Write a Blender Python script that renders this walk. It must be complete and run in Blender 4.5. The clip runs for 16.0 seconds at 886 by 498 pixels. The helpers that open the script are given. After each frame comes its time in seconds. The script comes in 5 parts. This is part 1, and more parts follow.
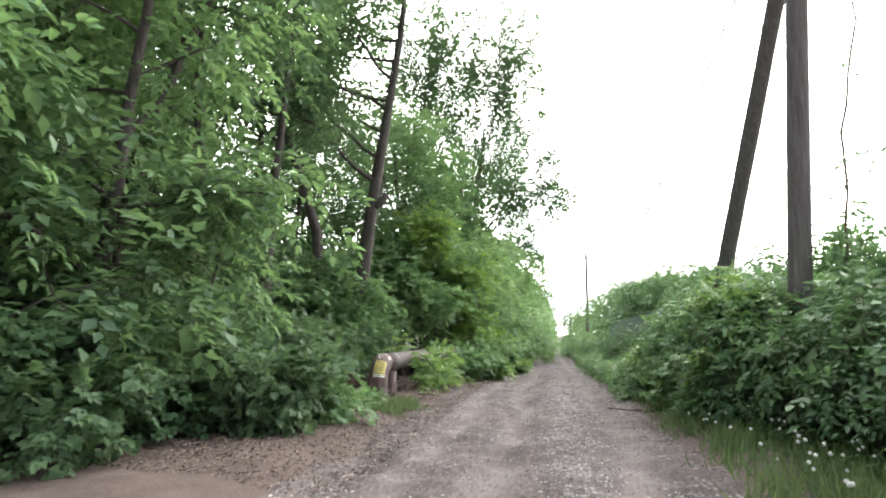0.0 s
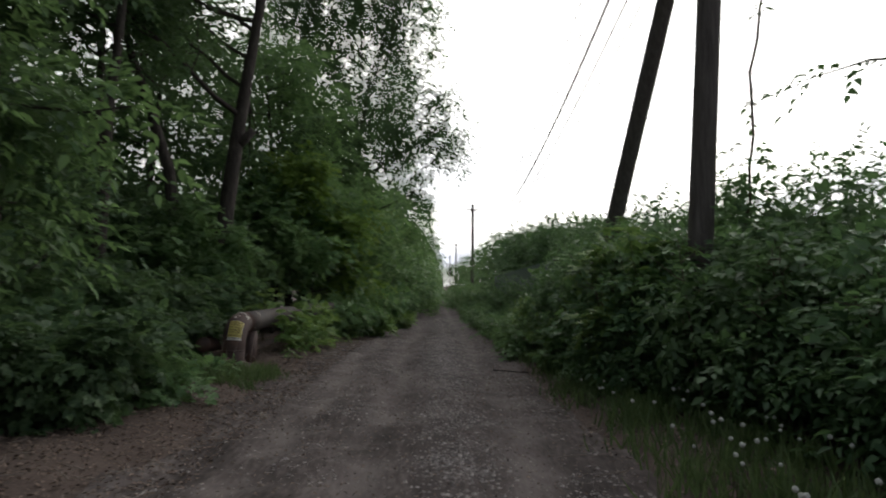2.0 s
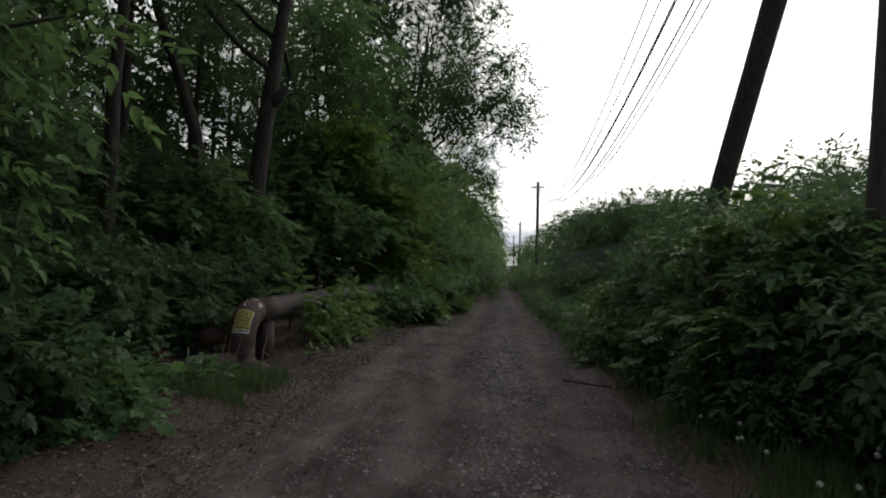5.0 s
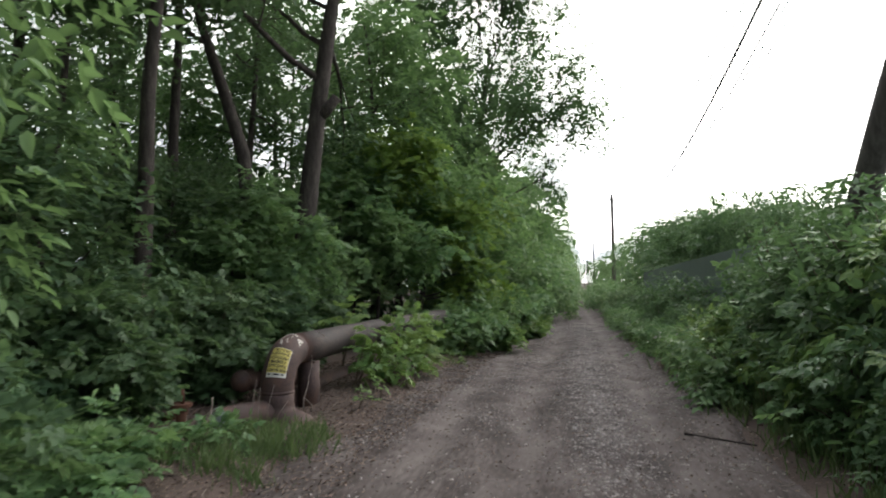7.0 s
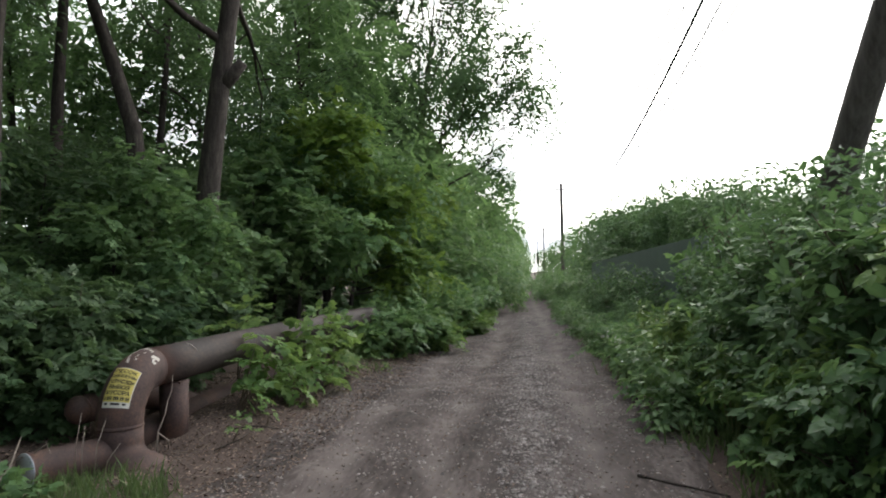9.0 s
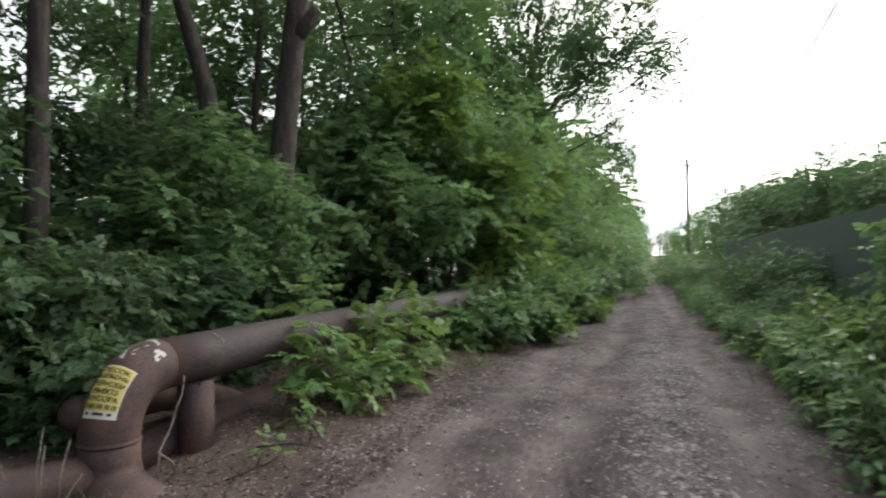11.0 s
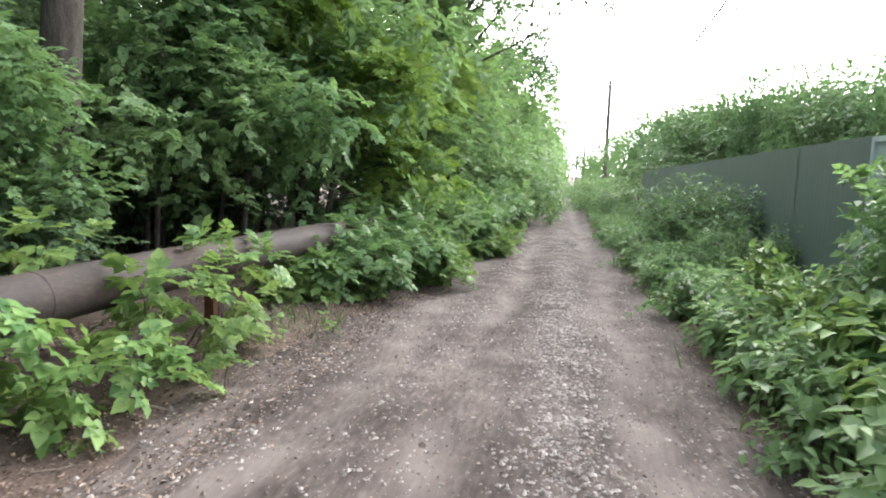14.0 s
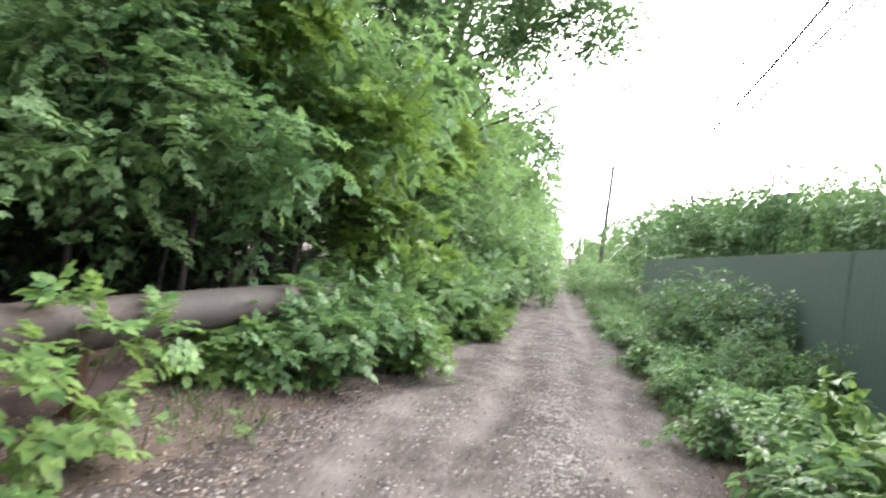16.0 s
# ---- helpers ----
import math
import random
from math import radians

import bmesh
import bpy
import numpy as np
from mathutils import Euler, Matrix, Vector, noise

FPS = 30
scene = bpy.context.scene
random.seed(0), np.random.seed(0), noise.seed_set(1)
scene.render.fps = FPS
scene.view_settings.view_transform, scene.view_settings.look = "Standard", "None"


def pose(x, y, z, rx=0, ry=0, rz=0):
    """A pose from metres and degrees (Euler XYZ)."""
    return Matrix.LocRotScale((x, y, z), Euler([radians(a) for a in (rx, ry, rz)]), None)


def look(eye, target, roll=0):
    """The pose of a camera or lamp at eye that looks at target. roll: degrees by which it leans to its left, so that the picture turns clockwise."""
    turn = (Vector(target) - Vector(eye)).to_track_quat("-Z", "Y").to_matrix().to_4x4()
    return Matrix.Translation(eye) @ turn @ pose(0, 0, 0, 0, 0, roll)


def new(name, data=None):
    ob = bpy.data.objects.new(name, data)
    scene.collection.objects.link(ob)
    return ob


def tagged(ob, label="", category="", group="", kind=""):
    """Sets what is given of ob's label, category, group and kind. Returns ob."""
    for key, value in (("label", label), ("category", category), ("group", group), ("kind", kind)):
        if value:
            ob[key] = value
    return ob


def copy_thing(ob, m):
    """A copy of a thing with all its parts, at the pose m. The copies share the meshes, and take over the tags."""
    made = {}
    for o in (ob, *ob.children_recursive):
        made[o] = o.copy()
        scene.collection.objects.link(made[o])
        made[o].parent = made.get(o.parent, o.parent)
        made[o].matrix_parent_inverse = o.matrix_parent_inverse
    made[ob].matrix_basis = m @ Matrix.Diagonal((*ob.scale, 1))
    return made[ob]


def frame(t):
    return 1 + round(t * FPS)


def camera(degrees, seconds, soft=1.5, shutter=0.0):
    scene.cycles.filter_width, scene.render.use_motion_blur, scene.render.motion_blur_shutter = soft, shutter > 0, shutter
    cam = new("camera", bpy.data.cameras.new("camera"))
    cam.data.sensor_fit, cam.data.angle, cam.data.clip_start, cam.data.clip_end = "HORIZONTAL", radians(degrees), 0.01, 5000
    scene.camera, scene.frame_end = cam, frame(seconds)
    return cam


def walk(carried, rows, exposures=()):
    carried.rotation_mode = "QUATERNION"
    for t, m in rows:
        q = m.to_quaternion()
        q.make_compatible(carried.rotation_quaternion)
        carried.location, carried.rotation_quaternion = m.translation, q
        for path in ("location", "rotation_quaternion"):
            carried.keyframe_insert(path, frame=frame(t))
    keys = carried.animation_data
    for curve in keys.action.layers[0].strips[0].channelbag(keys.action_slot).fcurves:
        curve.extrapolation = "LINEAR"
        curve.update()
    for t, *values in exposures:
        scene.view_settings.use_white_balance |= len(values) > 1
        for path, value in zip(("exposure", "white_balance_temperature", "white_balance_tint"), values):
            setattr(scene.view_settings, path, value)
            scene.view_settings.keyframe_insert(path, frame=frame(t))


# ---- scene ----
cam = camera(71.3, 16.0, 1.9, 0.35)
PATH = [
    (0, (0.009, -0.082, 1.445), (-0.328, 1.871, 1.718), 0.1),
    (0.5, (-0.046, 0.239, 1.568), (-0.305, 2.200, 1.861), 0.5),
    (1, (0.034, 0.654, 1.573), (-0.367, 2.589, 1.882), 0.8),
    (1.5, (0.109, 0.970, 1.500), (-0.146, 2.945, 1.693), 0.5),
    (2, (0.072, 1.393, 1.540), (0.093, 3.390, 1.655), -0.0),
    (2.5, (0.124, 1.724, 1.500), (0.240, 3.719, 1.559), -1.1),
    (3, (0.189, 2.167, 1.561), (0.157, 4.160, 1.731), -0.5),
    (3.5, (0.142, 2.530, 1.583), (0.264, 4.511, 1.832), 0.4),
    (4, (0.075, 2.853, 1.583), (0.082, 4.846, 1.755), 1.0),
    (4.5, (0.179, 3.304, 1.606), (-0.015, 5.294, 1.677), 1.1),
    (4.7, (0.185, 3.477, 1.608), (0.015, 5.470, 1.654), 1.0),
    (6.8, (0.046, 5.124, 1.571), (-0.386, 7.074, 1.664), -0.8),
    (7, (-0.006, 5.362, 1.622), (-0.415, 7.316, 1.736), -1.1),
    (7.5, (-0.03, 5.738, 1.638), (-0.25, 7.723, 1.748), -2.3),
    (8, (0.141, 6.193, 1.736), (-0.115, 8.174, 1.849), -1.7),
    (8.2, (0.2, 6.32, 1.746), (-0.036, 8.304, 1.853), -1.6),
    (10.3, (0.201, 8.132, 1.635), (-0.109, 10.107, 1.685), -0.5),
    (10.5, (0.138, 8.314, 1.665), (-0.181, 10.288, 1.714), -0.4),
    (11, (0.072, 8.728, 1.617), (-0.545, 10.63, 1.646), -1.0),
    (11.5, (0.113, 9.143, 1.666), (-0.716, 10.963, 1.653), -1.5),
    (12, (0.094, 9.547, 1.677), (-0.581, 11.427, 1.582), -1.2),
    (12.5, (0.098, 9.896, 1.713), (-0.365, 11.835, 1.564), -0.1),
    (13, (0.148, 10.35, 1.723), (-0.555, 12.216, 1.573), -0.6),
    (13.5, (0.205, 10.703, 1.73), (-0.325, 12.623, 1.554), 0.7),
    (14, (0.131, 11.132, 1.779), (-0.234, 13.083, 1.532), 1.5),
    (14.5, (0.064, 11.571, 1.734), (-0.45, 13.493, 1.536), 1.9),
    (15, (-0.021, 11.964, 1.726), (-0.86, 13.772, 1.559), 3.8),
    (15.5, (-0.128, 12.391, 1.756), (-0.722, 14.295, 1.608), 6.3),
    (16, (-0.049, 12.817, 1.762), (-0.406, 14.785, 1.736), 7.3),
]
EXPOSURES = [(0.0, 0.0), (0.5, -1.75), (1.0, -2.25), (1.5, -2.5), (2.5, -2.28), (3.0, -2.15), (3.5, -2.5), (4.0, -3.05), (4.5, -3.2), (5.5, -2.4), (7.0, -1.26), (8.0, -1.3), (10.5, -1.1), (11.0, -1.04), (11.5, -0.48), (12.0, 0.13), (12.5, 0.22), (13.0, 0.14), (13.5, 0.25), (14.0, 0.24), (14.5, 0.18), (15.0, 0.1), (15.5, 0.4), (16.0, 0.45)]
walk(cam, [(t, look(eye, target, roll)) for t, eye, target, roll in PATH], EXPOSURES)

# ---- world and light: a bright, thinly clouded evening sky, the low sun veiled behind the bushes ----
SUN_AZ, SUN_EL = radians(21), radians(8)
SUN_DIR = Vector((math.sin(SUN_AZ) * math.cos(SUN_EL), math.cos(SUN_AZ) * math.cos(SUN_EL), math.sin(SUN_EL)))
world = bpy.data.worlds.new("evening_sky")
scene.world = world
world.use_nodes = True
wn, wl = world.node_tree.nodes, world.node_tree.links
wn.clear()
w_out = wn.new("ShaderNodeOutputWorld")
w_bg = wn.new("ShaderNodeBackground")
w_bg.inputs["Strength"].default_value = 0.12
w_sky = wn.new("ShaderNodeTexSky")
w_sky.sky_type = "NISHITA"
w_sky.sun_disc = False
w_sky.sun_elevation, w_sky.sun_rotation = SUN_EL, SUN_AZ
w_sky.air_density, w_sky.dust_density, w_sky.ozone_density = 1.0, 2.0, 2.0
w_co = wn.new("ShaderNodeTexCoord")
w_dot = wn.new("ShaderNodeVectorMath")
w_dot.operation = "DOT_PRODUCT"
w_dot.inputs[1].default_value = SUN_DIR
wl.new(w_co.outputs["Generated"], w_dot.inputs[0])
w_glow = wn.new("ShaderNodeValToRGB")          # the cloud veil brightens towards the sun
w_glow.color_ramp.elements[0].position, w_glow.color_ramp.elements[0].color = 0.0, (0.235, 0.256, 0.30, 1)
w_glow.color_ramp.elements[1].position, w_glow.color_ramp.elements[1].color = 1.0, (3.0, 2.92, 2.8, 1)
for at, c in ((0.5, (0.372, 0.40, 0.455, 1)), (0.76, (1.22, 1.24, 1.29, 1))):
    w_glow.color_ramp.elements.new(at).color = c
w_half = wn.new("ShaderNodeMath")
w_half.operation = "MULTIPLY_ADD"
w_half.inputs[1].default_value = w_half.inputs[2].default_value = 0.5
wl.new(w_dot.outputs["Value"], w_half.inputs[0])
wl.new(w_half.outputs[0], w_glow.inputs["Fac"])
w_map = wn.new("ShaderNodeMapping")
w_map.inputs["Scale"].default_value = (1.2, 1.2, 7.0)
wl.new(w_co.outputs["Generated"], w_map.inputs["Vector"])
w_noise = wn.new("ShaderNodeTexNoise")
w_noise.inputs["Scale"].default_value, w_noise.inputs["Detail"].default_value = 2.2, 6
wl.new(w_map.outputs[0], w_noise.inputs["Vector"])
w_ramp = wn.new("ShaderNodeValToRGB")          # streaks of grey-blue cloud low over the land
w_ramp.color_ramp.elements[0].position, w_ramp.color_ramp.elements[0].color = 0.38, (0.36, 0.39, 0.47, 1)
w_ramp.color_ramp.elements[1].position, w_ramp.color_ramp.elements[1].color = 0.55, (1, 1, 1, 1)
wl.new(w_noise.outputs["Fac"], w_ramp.inputs["Fac"])
w_mul = wn.new("ShaderNodeMixRGB")
w_mul.blend_type = "MULTIPLY"
w_sep = wn.new("ShaderNodeSeparateXYZ")
wl.new(w_co.outputs["Generated"], w_sep.inputs[0])
w_low = wn.new("ShaderNodeMapRange")          # the streaks thin out overhead
w_low.inputs["From Min"].default_value, w_low.inputs["From Max"].default_value = 0.04, 0.34
w_low.inputs["To Min"].default_value, w_low.inputs["To Max"].default_value = 1.0, 0.12
wl.new(w_sep.outputs["Z"], w_low.inputs["Value"])
wl.new(w_low.outputs[0], w_mul.inputs["Fac"])
wl.new(w_glow.outputs[0], w_mul.inputs[1])
wl.new(w_ramp.outputs[0], w_mul.inputs[2])
w_gain = wn.new("ShaderNodeVectorMath")
w_gain.operation = "SCALE"
w_gain.inputs["Scale"].default_value = 49.0
wl.new(w_mul.outputs[0], w_gain.inputs[0])
w_mix = wn.new("ShaderNodeMixRGB")
w_mix.inputs["Fac"].default_value = 0.85
wl.new(w_sky.outputs[0], w_mix.inputs[1])
wl.new(w_gain.outputs[0], w_mix.inputs[2])
wl.new(w_mix.outputs[0], w_bg.inputs["Color"])
wl.new(w_bg.outputs[0], w_out.inputs["Surface"])

sun = new("sun", bpy.data.lights.new("sun", "SUN"))
sun.data.energy, sun.data.angle, sun.data.color = 1.2, radians(12), (1.0, 0.93, 0.84)
sun.matrix_world = look(SUN_DIR * 200, (0, 0, 0))


# ---- materials ----
def material(name, colours, scale=6.0, rough=0.85, bump=0.3, stretch=(1, 1, 1), fine=60.0, metal=0.0, vary=0.0, spec=0.3, fine_mix=0.35, island=0.0, edge=0.18):
    """A surface of two or three colours, mottled at two scales, with relief."""
    m = bpy.data.materials.new(name)
    m.use_nodes = True
    n, l = m.node_tree.nodes, m.node_tree.links
    b = n["Principled BSDF"]
    b.inputs["Roughness"].default_value, b.inputs["Metallic"].default_value = rough, metal
    b.inputs["Specular IOR Level"].default_value = spec
    co = n.new("ShaderNodeTexCoord")
    mp = n.new("ShaderNodeMapping")
    mp.inputs["Scale"].default_value = stretch
    l.new(co.outputs["Object"], mp.inputs["Vector"])
    big = n.new("ShaderNodeTexNoise")
    big.inputs["Scale"].default_value, big.inputs["Detail"].default_value, big.inputs["Roughness"].default_value = scale, 6, 0.62
    l.new(mp.outputs[0], big.inputs["Vector"])
    small = n.new("ShaderNodeTexNoise")
    small.inputs["Scale"].default_value, small.inputs["Detail"].default_value = fine, 4
    l.new(mp.outputs[0], small.inputs["Vector"])
    ramp = n.new("ShaderNodeValToRGB")
    ramp.color_ramp.elements[0].position, ramp.color_ramp.elements[1].position = 0.5 - edge, 0.5 + edge
    ramp.color_ramp.elements[0].color, ramp.color_ramp.elements[1].color = (*colours[0], 1), (*colours[-1], 1)
    if len(colours) == 3:
        ramp.color_ramp.elements.new(0.5).color = (*colours[1], 1)
    mixf = n.new("ShaderNodeMix")
    mixf.inputs["Factor"].default_value = fine_mix
    l.new(big.outputs["Fac"], mixf.inputs[2])
    l.new(small.outputs["Fac"], mixf.inputs[3])
    l.new(mixf.outputs[0], ramp.inputs["Fac"])
    col = ramp.outputs[0]
    if vary or island:
        src = n.new("ShaderNodeNewGeometry").outputs["Random Per Island"] if island else n.new("ShaderNodeObjectInfo").outputs["Random"]
        mr = n.new("ShaderNodeMapRange")
        k = island or vary
        mr.inputs["To Min"].default_value, mr.inputs["To Max"].default_value = 1 - k, 1 + k
        l.new(src, mr.inputs["Value"])
        hs = n.new("ShaderNodeHueSaturation")
        l.new(mr.outputs[0], hs.inputs["Value"])
        l.new(col, hs.inputs["Color"])
        col = hs.outputs[0]
    l.new(col, b.inputs["Base Color"])
    if bump:
        bp = n.new("ShaderNodeBump")
        bp.inputs["Strength"].default_value, bp.inputs["Distance"].default_value = bump, 0.02
        l.new(mixf.outputs[0], bp.inputs["Height"])
        l.new(bp.outputs[0], b.inputs["Normal"])
    return m


def leaf_material(name, dark, light, through_col, gloss=0.46):
    """Leaves: a waxy skin that varies from leaf to leaf and plant to plant, and lets light through."""
    m = bpy.data.materials.new(name)
    m.use_nodes = True
    n, l = m.node_tree.nodes, m.node_tree.links
    b = n["Principled BSDF"]
    b.inputs["Roughness"].default_value = gloss
    b.inputs["Specular IOR Level"].default_value = 0.2
    geo, info = n.new("ShaderNodeNewGeometry"), n.new("ShaderNodeObjectInfo")
    ramp = n.new("ShaderNodeValToRGB")
    ramp.color_ramp.elements[0].color, ramp.color_ramp.elements[1].color = (*dark, 1), (*light, 1)
    l.new(geo.outputs["Random Per Island"], ramp.inputs["Fac"])
    hs = n.new("ShaderNodeHueSaturation")
    mr = n.new("ShaderNodeMapRange")
    mr.inputs["To Min"].default_value, mr.inputs["To Max"].default_value = 0.485, 0.515
    l.new(info.outputs["Random"], mr.inputs["Value"])
    l.new(mr.outputs[0], hs.inputs["Hue"])
    l.new(ramp.outputs[0], hs.inputs["Color"])
    l.new(hs.outputs[0], b.inputs["Base Color"])
    tr = n.new("ShaderNodeBsdfTranslucent")
    tr.inputs["Color"].default_value = (*through_col, 1)
    mx = n.new("ShaderNodeMixShader")
    mx.inputs["Fac"].default_value = 0.32
    l.new(b.outputs[0], mx.inputs[1])
    l.new(tr.outputs[0], mx.inputs[2])
    l.new(mx.outputs[0], n["Material Output"].inputs["Surface"])
    return m


# Darkened to put the wood's shade into the colour of trees and undergrowth.
M_LEAF_SHADED = leaf_material("leaf_green_shaded", (0.036, 0.072, 0.037), (0.104, 0.170, 0.079), (0.165, 0.27, 0.10))
# Greyed, like the green above, to put veiling sky glare into the colour.
M_LEAF_FRESH = leaf_material("leaf_mid_green", (0.058, 0.115, 0.054), (0.182, 0.292, 0.124), (0.265, 0.43, 0.148), 0.44)
M_LEAF_BRIGHT = leaf_material("leaf_fresh_green", (0.06, 0.135, 0.048), (0.225, 0.335, 0.108), (0.28, 0.415, 0.112), 0.40)
M_LEAF_DULL = leaf_material("leaf_grey_green", (0.055, 0.102, 0.050), (0.146, 0.236, 0.11), (0.18, 0.31, 0.11), 0.44)
M_LEAF_LIME = leaf_material("leaf_yellow_green", (0.085, 0.15, 0.038), (0.235, 0.335, 0.08), (0.32, 0.48, 0.095), 0.46)
M_GRASS = leaf_material("grass_green", (0.055, 0.10, 0.035), (0.15, 0.20, 0.085), (0.15, 0.22, 0.075), 0.5)
M_BARK = material("bark", ((0.022, 0.019, 0.016), (0.055, 0.046, 0.039), (0.105, 0.091, 0.077)), 5, 0.95, 0.9, (3, 3, 0.6), 40)
M_TWIG = material("twig_bark", ((0.07, 0.055, 0.04), (0.15, 0.12, 0.085)), 9, 0.9, 0.3)
M_TWIG_DRY = material("dry_dead_wood", ((0.16, 0.13, 0.105), (0.34, 0.29, 0.245)), 12, 0.9, 0.3)
M_SOIL = material("trodden_soil", ((0.11, 0.087, 0.072), (0.185, 0.15, 0.128), (0.29, 0.248, 0.218)), 1.7, 0.95, 0.7, (1, 0.25, 1), 26, fine_mix=0.35, edge=0.11)


def wheel_tracks(m, centres, width, light):
    """Packed, paler wheel tracks along the road, broken up by noise."""
    n, l = m.node_tree.nodes, m.node_tree.links
    b = n["Principled BSDF"]
    old = b.inputs["Base Color"].links[0].from_socket
    co = n.new("ShaderNodeTexCoord")
    sep = n.new("ShaderNodeSeparateXYZ")
    l.new(co.outputs["Object"], sep.inputs[0])
    wob = n.new("ShaderNodeTexNoise")
    wob.inputs["Scale"].default_value, wob.inputs["Detail"].default_value = 0.5, 4
    l.new(co.outputs["Object"], wob.inputs["Vector"])
    shift = n.new("ShaderNodeMath")
    shift.operation = "MULTIPLY_ADD"
    shift.inputs[1].default_value = 0.9
    l.new(wob.outputs["Fac"], shift.inputs[0])
    l.new(sep.outputs["X"], shift.inputs[2])
    total = None
    for cx in centres:
        d = n.new("ShaderNodeMath")
        d.operation = "SUBTRACT"
        d.inputs[1].default_value = cx + 0.45
        l.new(shift.outputs[0], d.inputs[0])
        a = n.new("ShaderNodeMath")
        a.operation = "ABSOLUTE"
        l.new(d.outputs[0], a.inputs[0])
        r = n.new("ShaderNodeMapRange")
        r.interpolation_type = "SMOOTHSTEP"
        r.inputs["From Min"].default_value, r.inputs["From Max"].default_value = width, 0.0
        l.new(a.outputs[0], r.inputs["Value"])
        if total is None:
            total = r.outputs[0]
        else:
            mx = n.new("ShaderNodeMath")
            mx.operation = "MAXIMUM"
            l.new(total, mx.inputs[0])
            l.new(r.outputs[0], mx.inputs[1])
            total = mx.outputs[0]
    patch = n.new("ShaderNodeTexNoise")
    patch.inputs["Scale"].default_value, patch.inputs["Detail"].default_value = 1.1, 5
    l.new(co.outputs["Object"], patch.inputs["Vector"])
    pr = n.new("ShaderNodeMapRange")
    pr.inputs["From Min"].default_value, pr.inputs["From Max"].default_value = 0.35, 0.62
    l.new(patch.outputs["Fac"], pr.inputs["Value"])
    fac = n.new("ShaderNodeMath")
    fac.operation = "MULTIPLY"
    l.new(total, fac.inputs[0])
    l.new(pr.outputs[0], fac.inputs[1])
    mix = n.new("ShaderNodeMixRGB")
    mix.inputs[2].default_value = (*light, 1)
    half = n.new("ShaderNodeMath")
    half.operation = "MULTIPLY"
    half.inputs[1].default_value = 0.75
    l.new(fac.outputs[0], half.inputs[0])
    l.new(half.outputs[0], mix.inputs["Fac"])
    l.new(old, mix.inputs[1])
    l.new(mix.outputs[0], b.inputs["Base Color"])
    return m


M_ROAD = wheel_tracks(material("trodden_track_soil", ((0.036, 0.028, 0.025), (0.080, 0.063, 0.057), (0.155, 0.128, 0.117)), 2.0, 0.95, 0.8, (1, 0.3, 1), 24, fine_mix=0.4, edge=0.12), (-1.42, -0.58, 0.85), 0.32, (0.185, 0.155, 0.142))
M_VERGE = material("leaf_mould_soil", ((0.048, 0.034, 0.028), (0.094, 0.068, 0.056), (0.146, 0.11, 0.09)), 2.2, 0.97, 0.7, (1, 1, 1), 45, fine_mix=0.5)
M_STONE = material("pale_gravel", ((0.19, 0.16, 0.145), (0.46, 0.415, 0.385)), 20, 0.8, 0.2, island=0.45)
M_LITTER = material("dead_leaves", ((0.10, 0.066, 0.05), (0.275, 0.21, 0.168)), 30, 0.85, 0.2, island=0.75)
M_RUST = material("rusted_steel", ((0.036, 0.026, 0.026), (0.078, 0.050, 0.044), (0.15, 0.084, 0.058)), 3.2, 0.72, 0.35, (1, 1, 1), 55, spec=0.35)
M_RUST_RED = material("red_rust", ((0.075, 0.034, 0.023), (0.15, 0.068, 0.042)), 7, 0.85, 0.35)
M_PIPE = material("grey_brown_pipe_coating", ((0.026, 0.021, 0.020), (0.043, 0.034, 0.031), (0.082, 0.056, 0.044)), 2.2, 0.72, 0.3, (1, 0.45, 1), 42, spec=0.35, edge=0.14)


def rust_stain(m, y0, y1, colour):
    """Rust that spreads along the pipe from its welded end, ragged by noise."""
    n, l = m.node_tree.nodes, m.node_tree.links
    b = n["Principled BSDF"]
    old = b.inputs["Base Color"].links[0].from_socket
    co, sep, wob, add, mr, mix = (n.new("ShaderNode" + k) for k in ("TexCoord", "SeparateXYZ", "TexNoise", "Math", "MapRange", "MixRGB"))
    l.new(co.outputs["Object"], sep.inputs[0])
    l.new(co.outputs["Object"], wob.inputs["Vector"])
    wob.inputs["Scale"].default_value, wob.inputs["Detail"].default_value = 7.0, 5
    add.operation = "MULTIPLY_ADD"
    add.inputs[1].default_value = 0.45
    l.new(wob.outputs["Fac"], add.inputs[0])
    l.new(sep.outputs["Y"], add.inputs[2])
    mr.inputs["From Min"].default_value, mr.inputs["From Max"].default_value = y1 + 0.22, y0 + 0.22
    l.new(add.outputs[0], mr.inputs["Value"])
    l.new(mr.outputs[0], mix.inputs["Fac"])
    l.new(old, mix.inputs[1])
    mix.inputs[2].default_value = (*colour, 1)
    l.new(mix.outputs[0], b.inputs["Base Color"])


rust_stain(M_PIPE, 12.42, 12.72, (0.105, 0.058, 0.044))
M_PIPE_END = material("worn_bright_steel", ((0.35, 0.38, 0.42), (0.62, 0.66, 0.7)), 12, 0.4, 0.2, metal=0.6)
M_PAINT = material("flaking_white_paint", ((0.42, 0.38, 0.33), (0.66, 0.62, 0.55)), 14, 0.8, 0.3)
M_POLE = material("weathered_pole_wood", ((0.06, 0.052, 0.046), (0.12, 0.105, 0.094), (0.18, 0.16, 0.145)), 4, 0.95, 0.7, (5, 5, 0.35), 45)
M_WIRE = material("cable", ((0.03, 0.03, 0.03), (0.06, 0.06, 0.06)), 8, 0.6, 0.0)
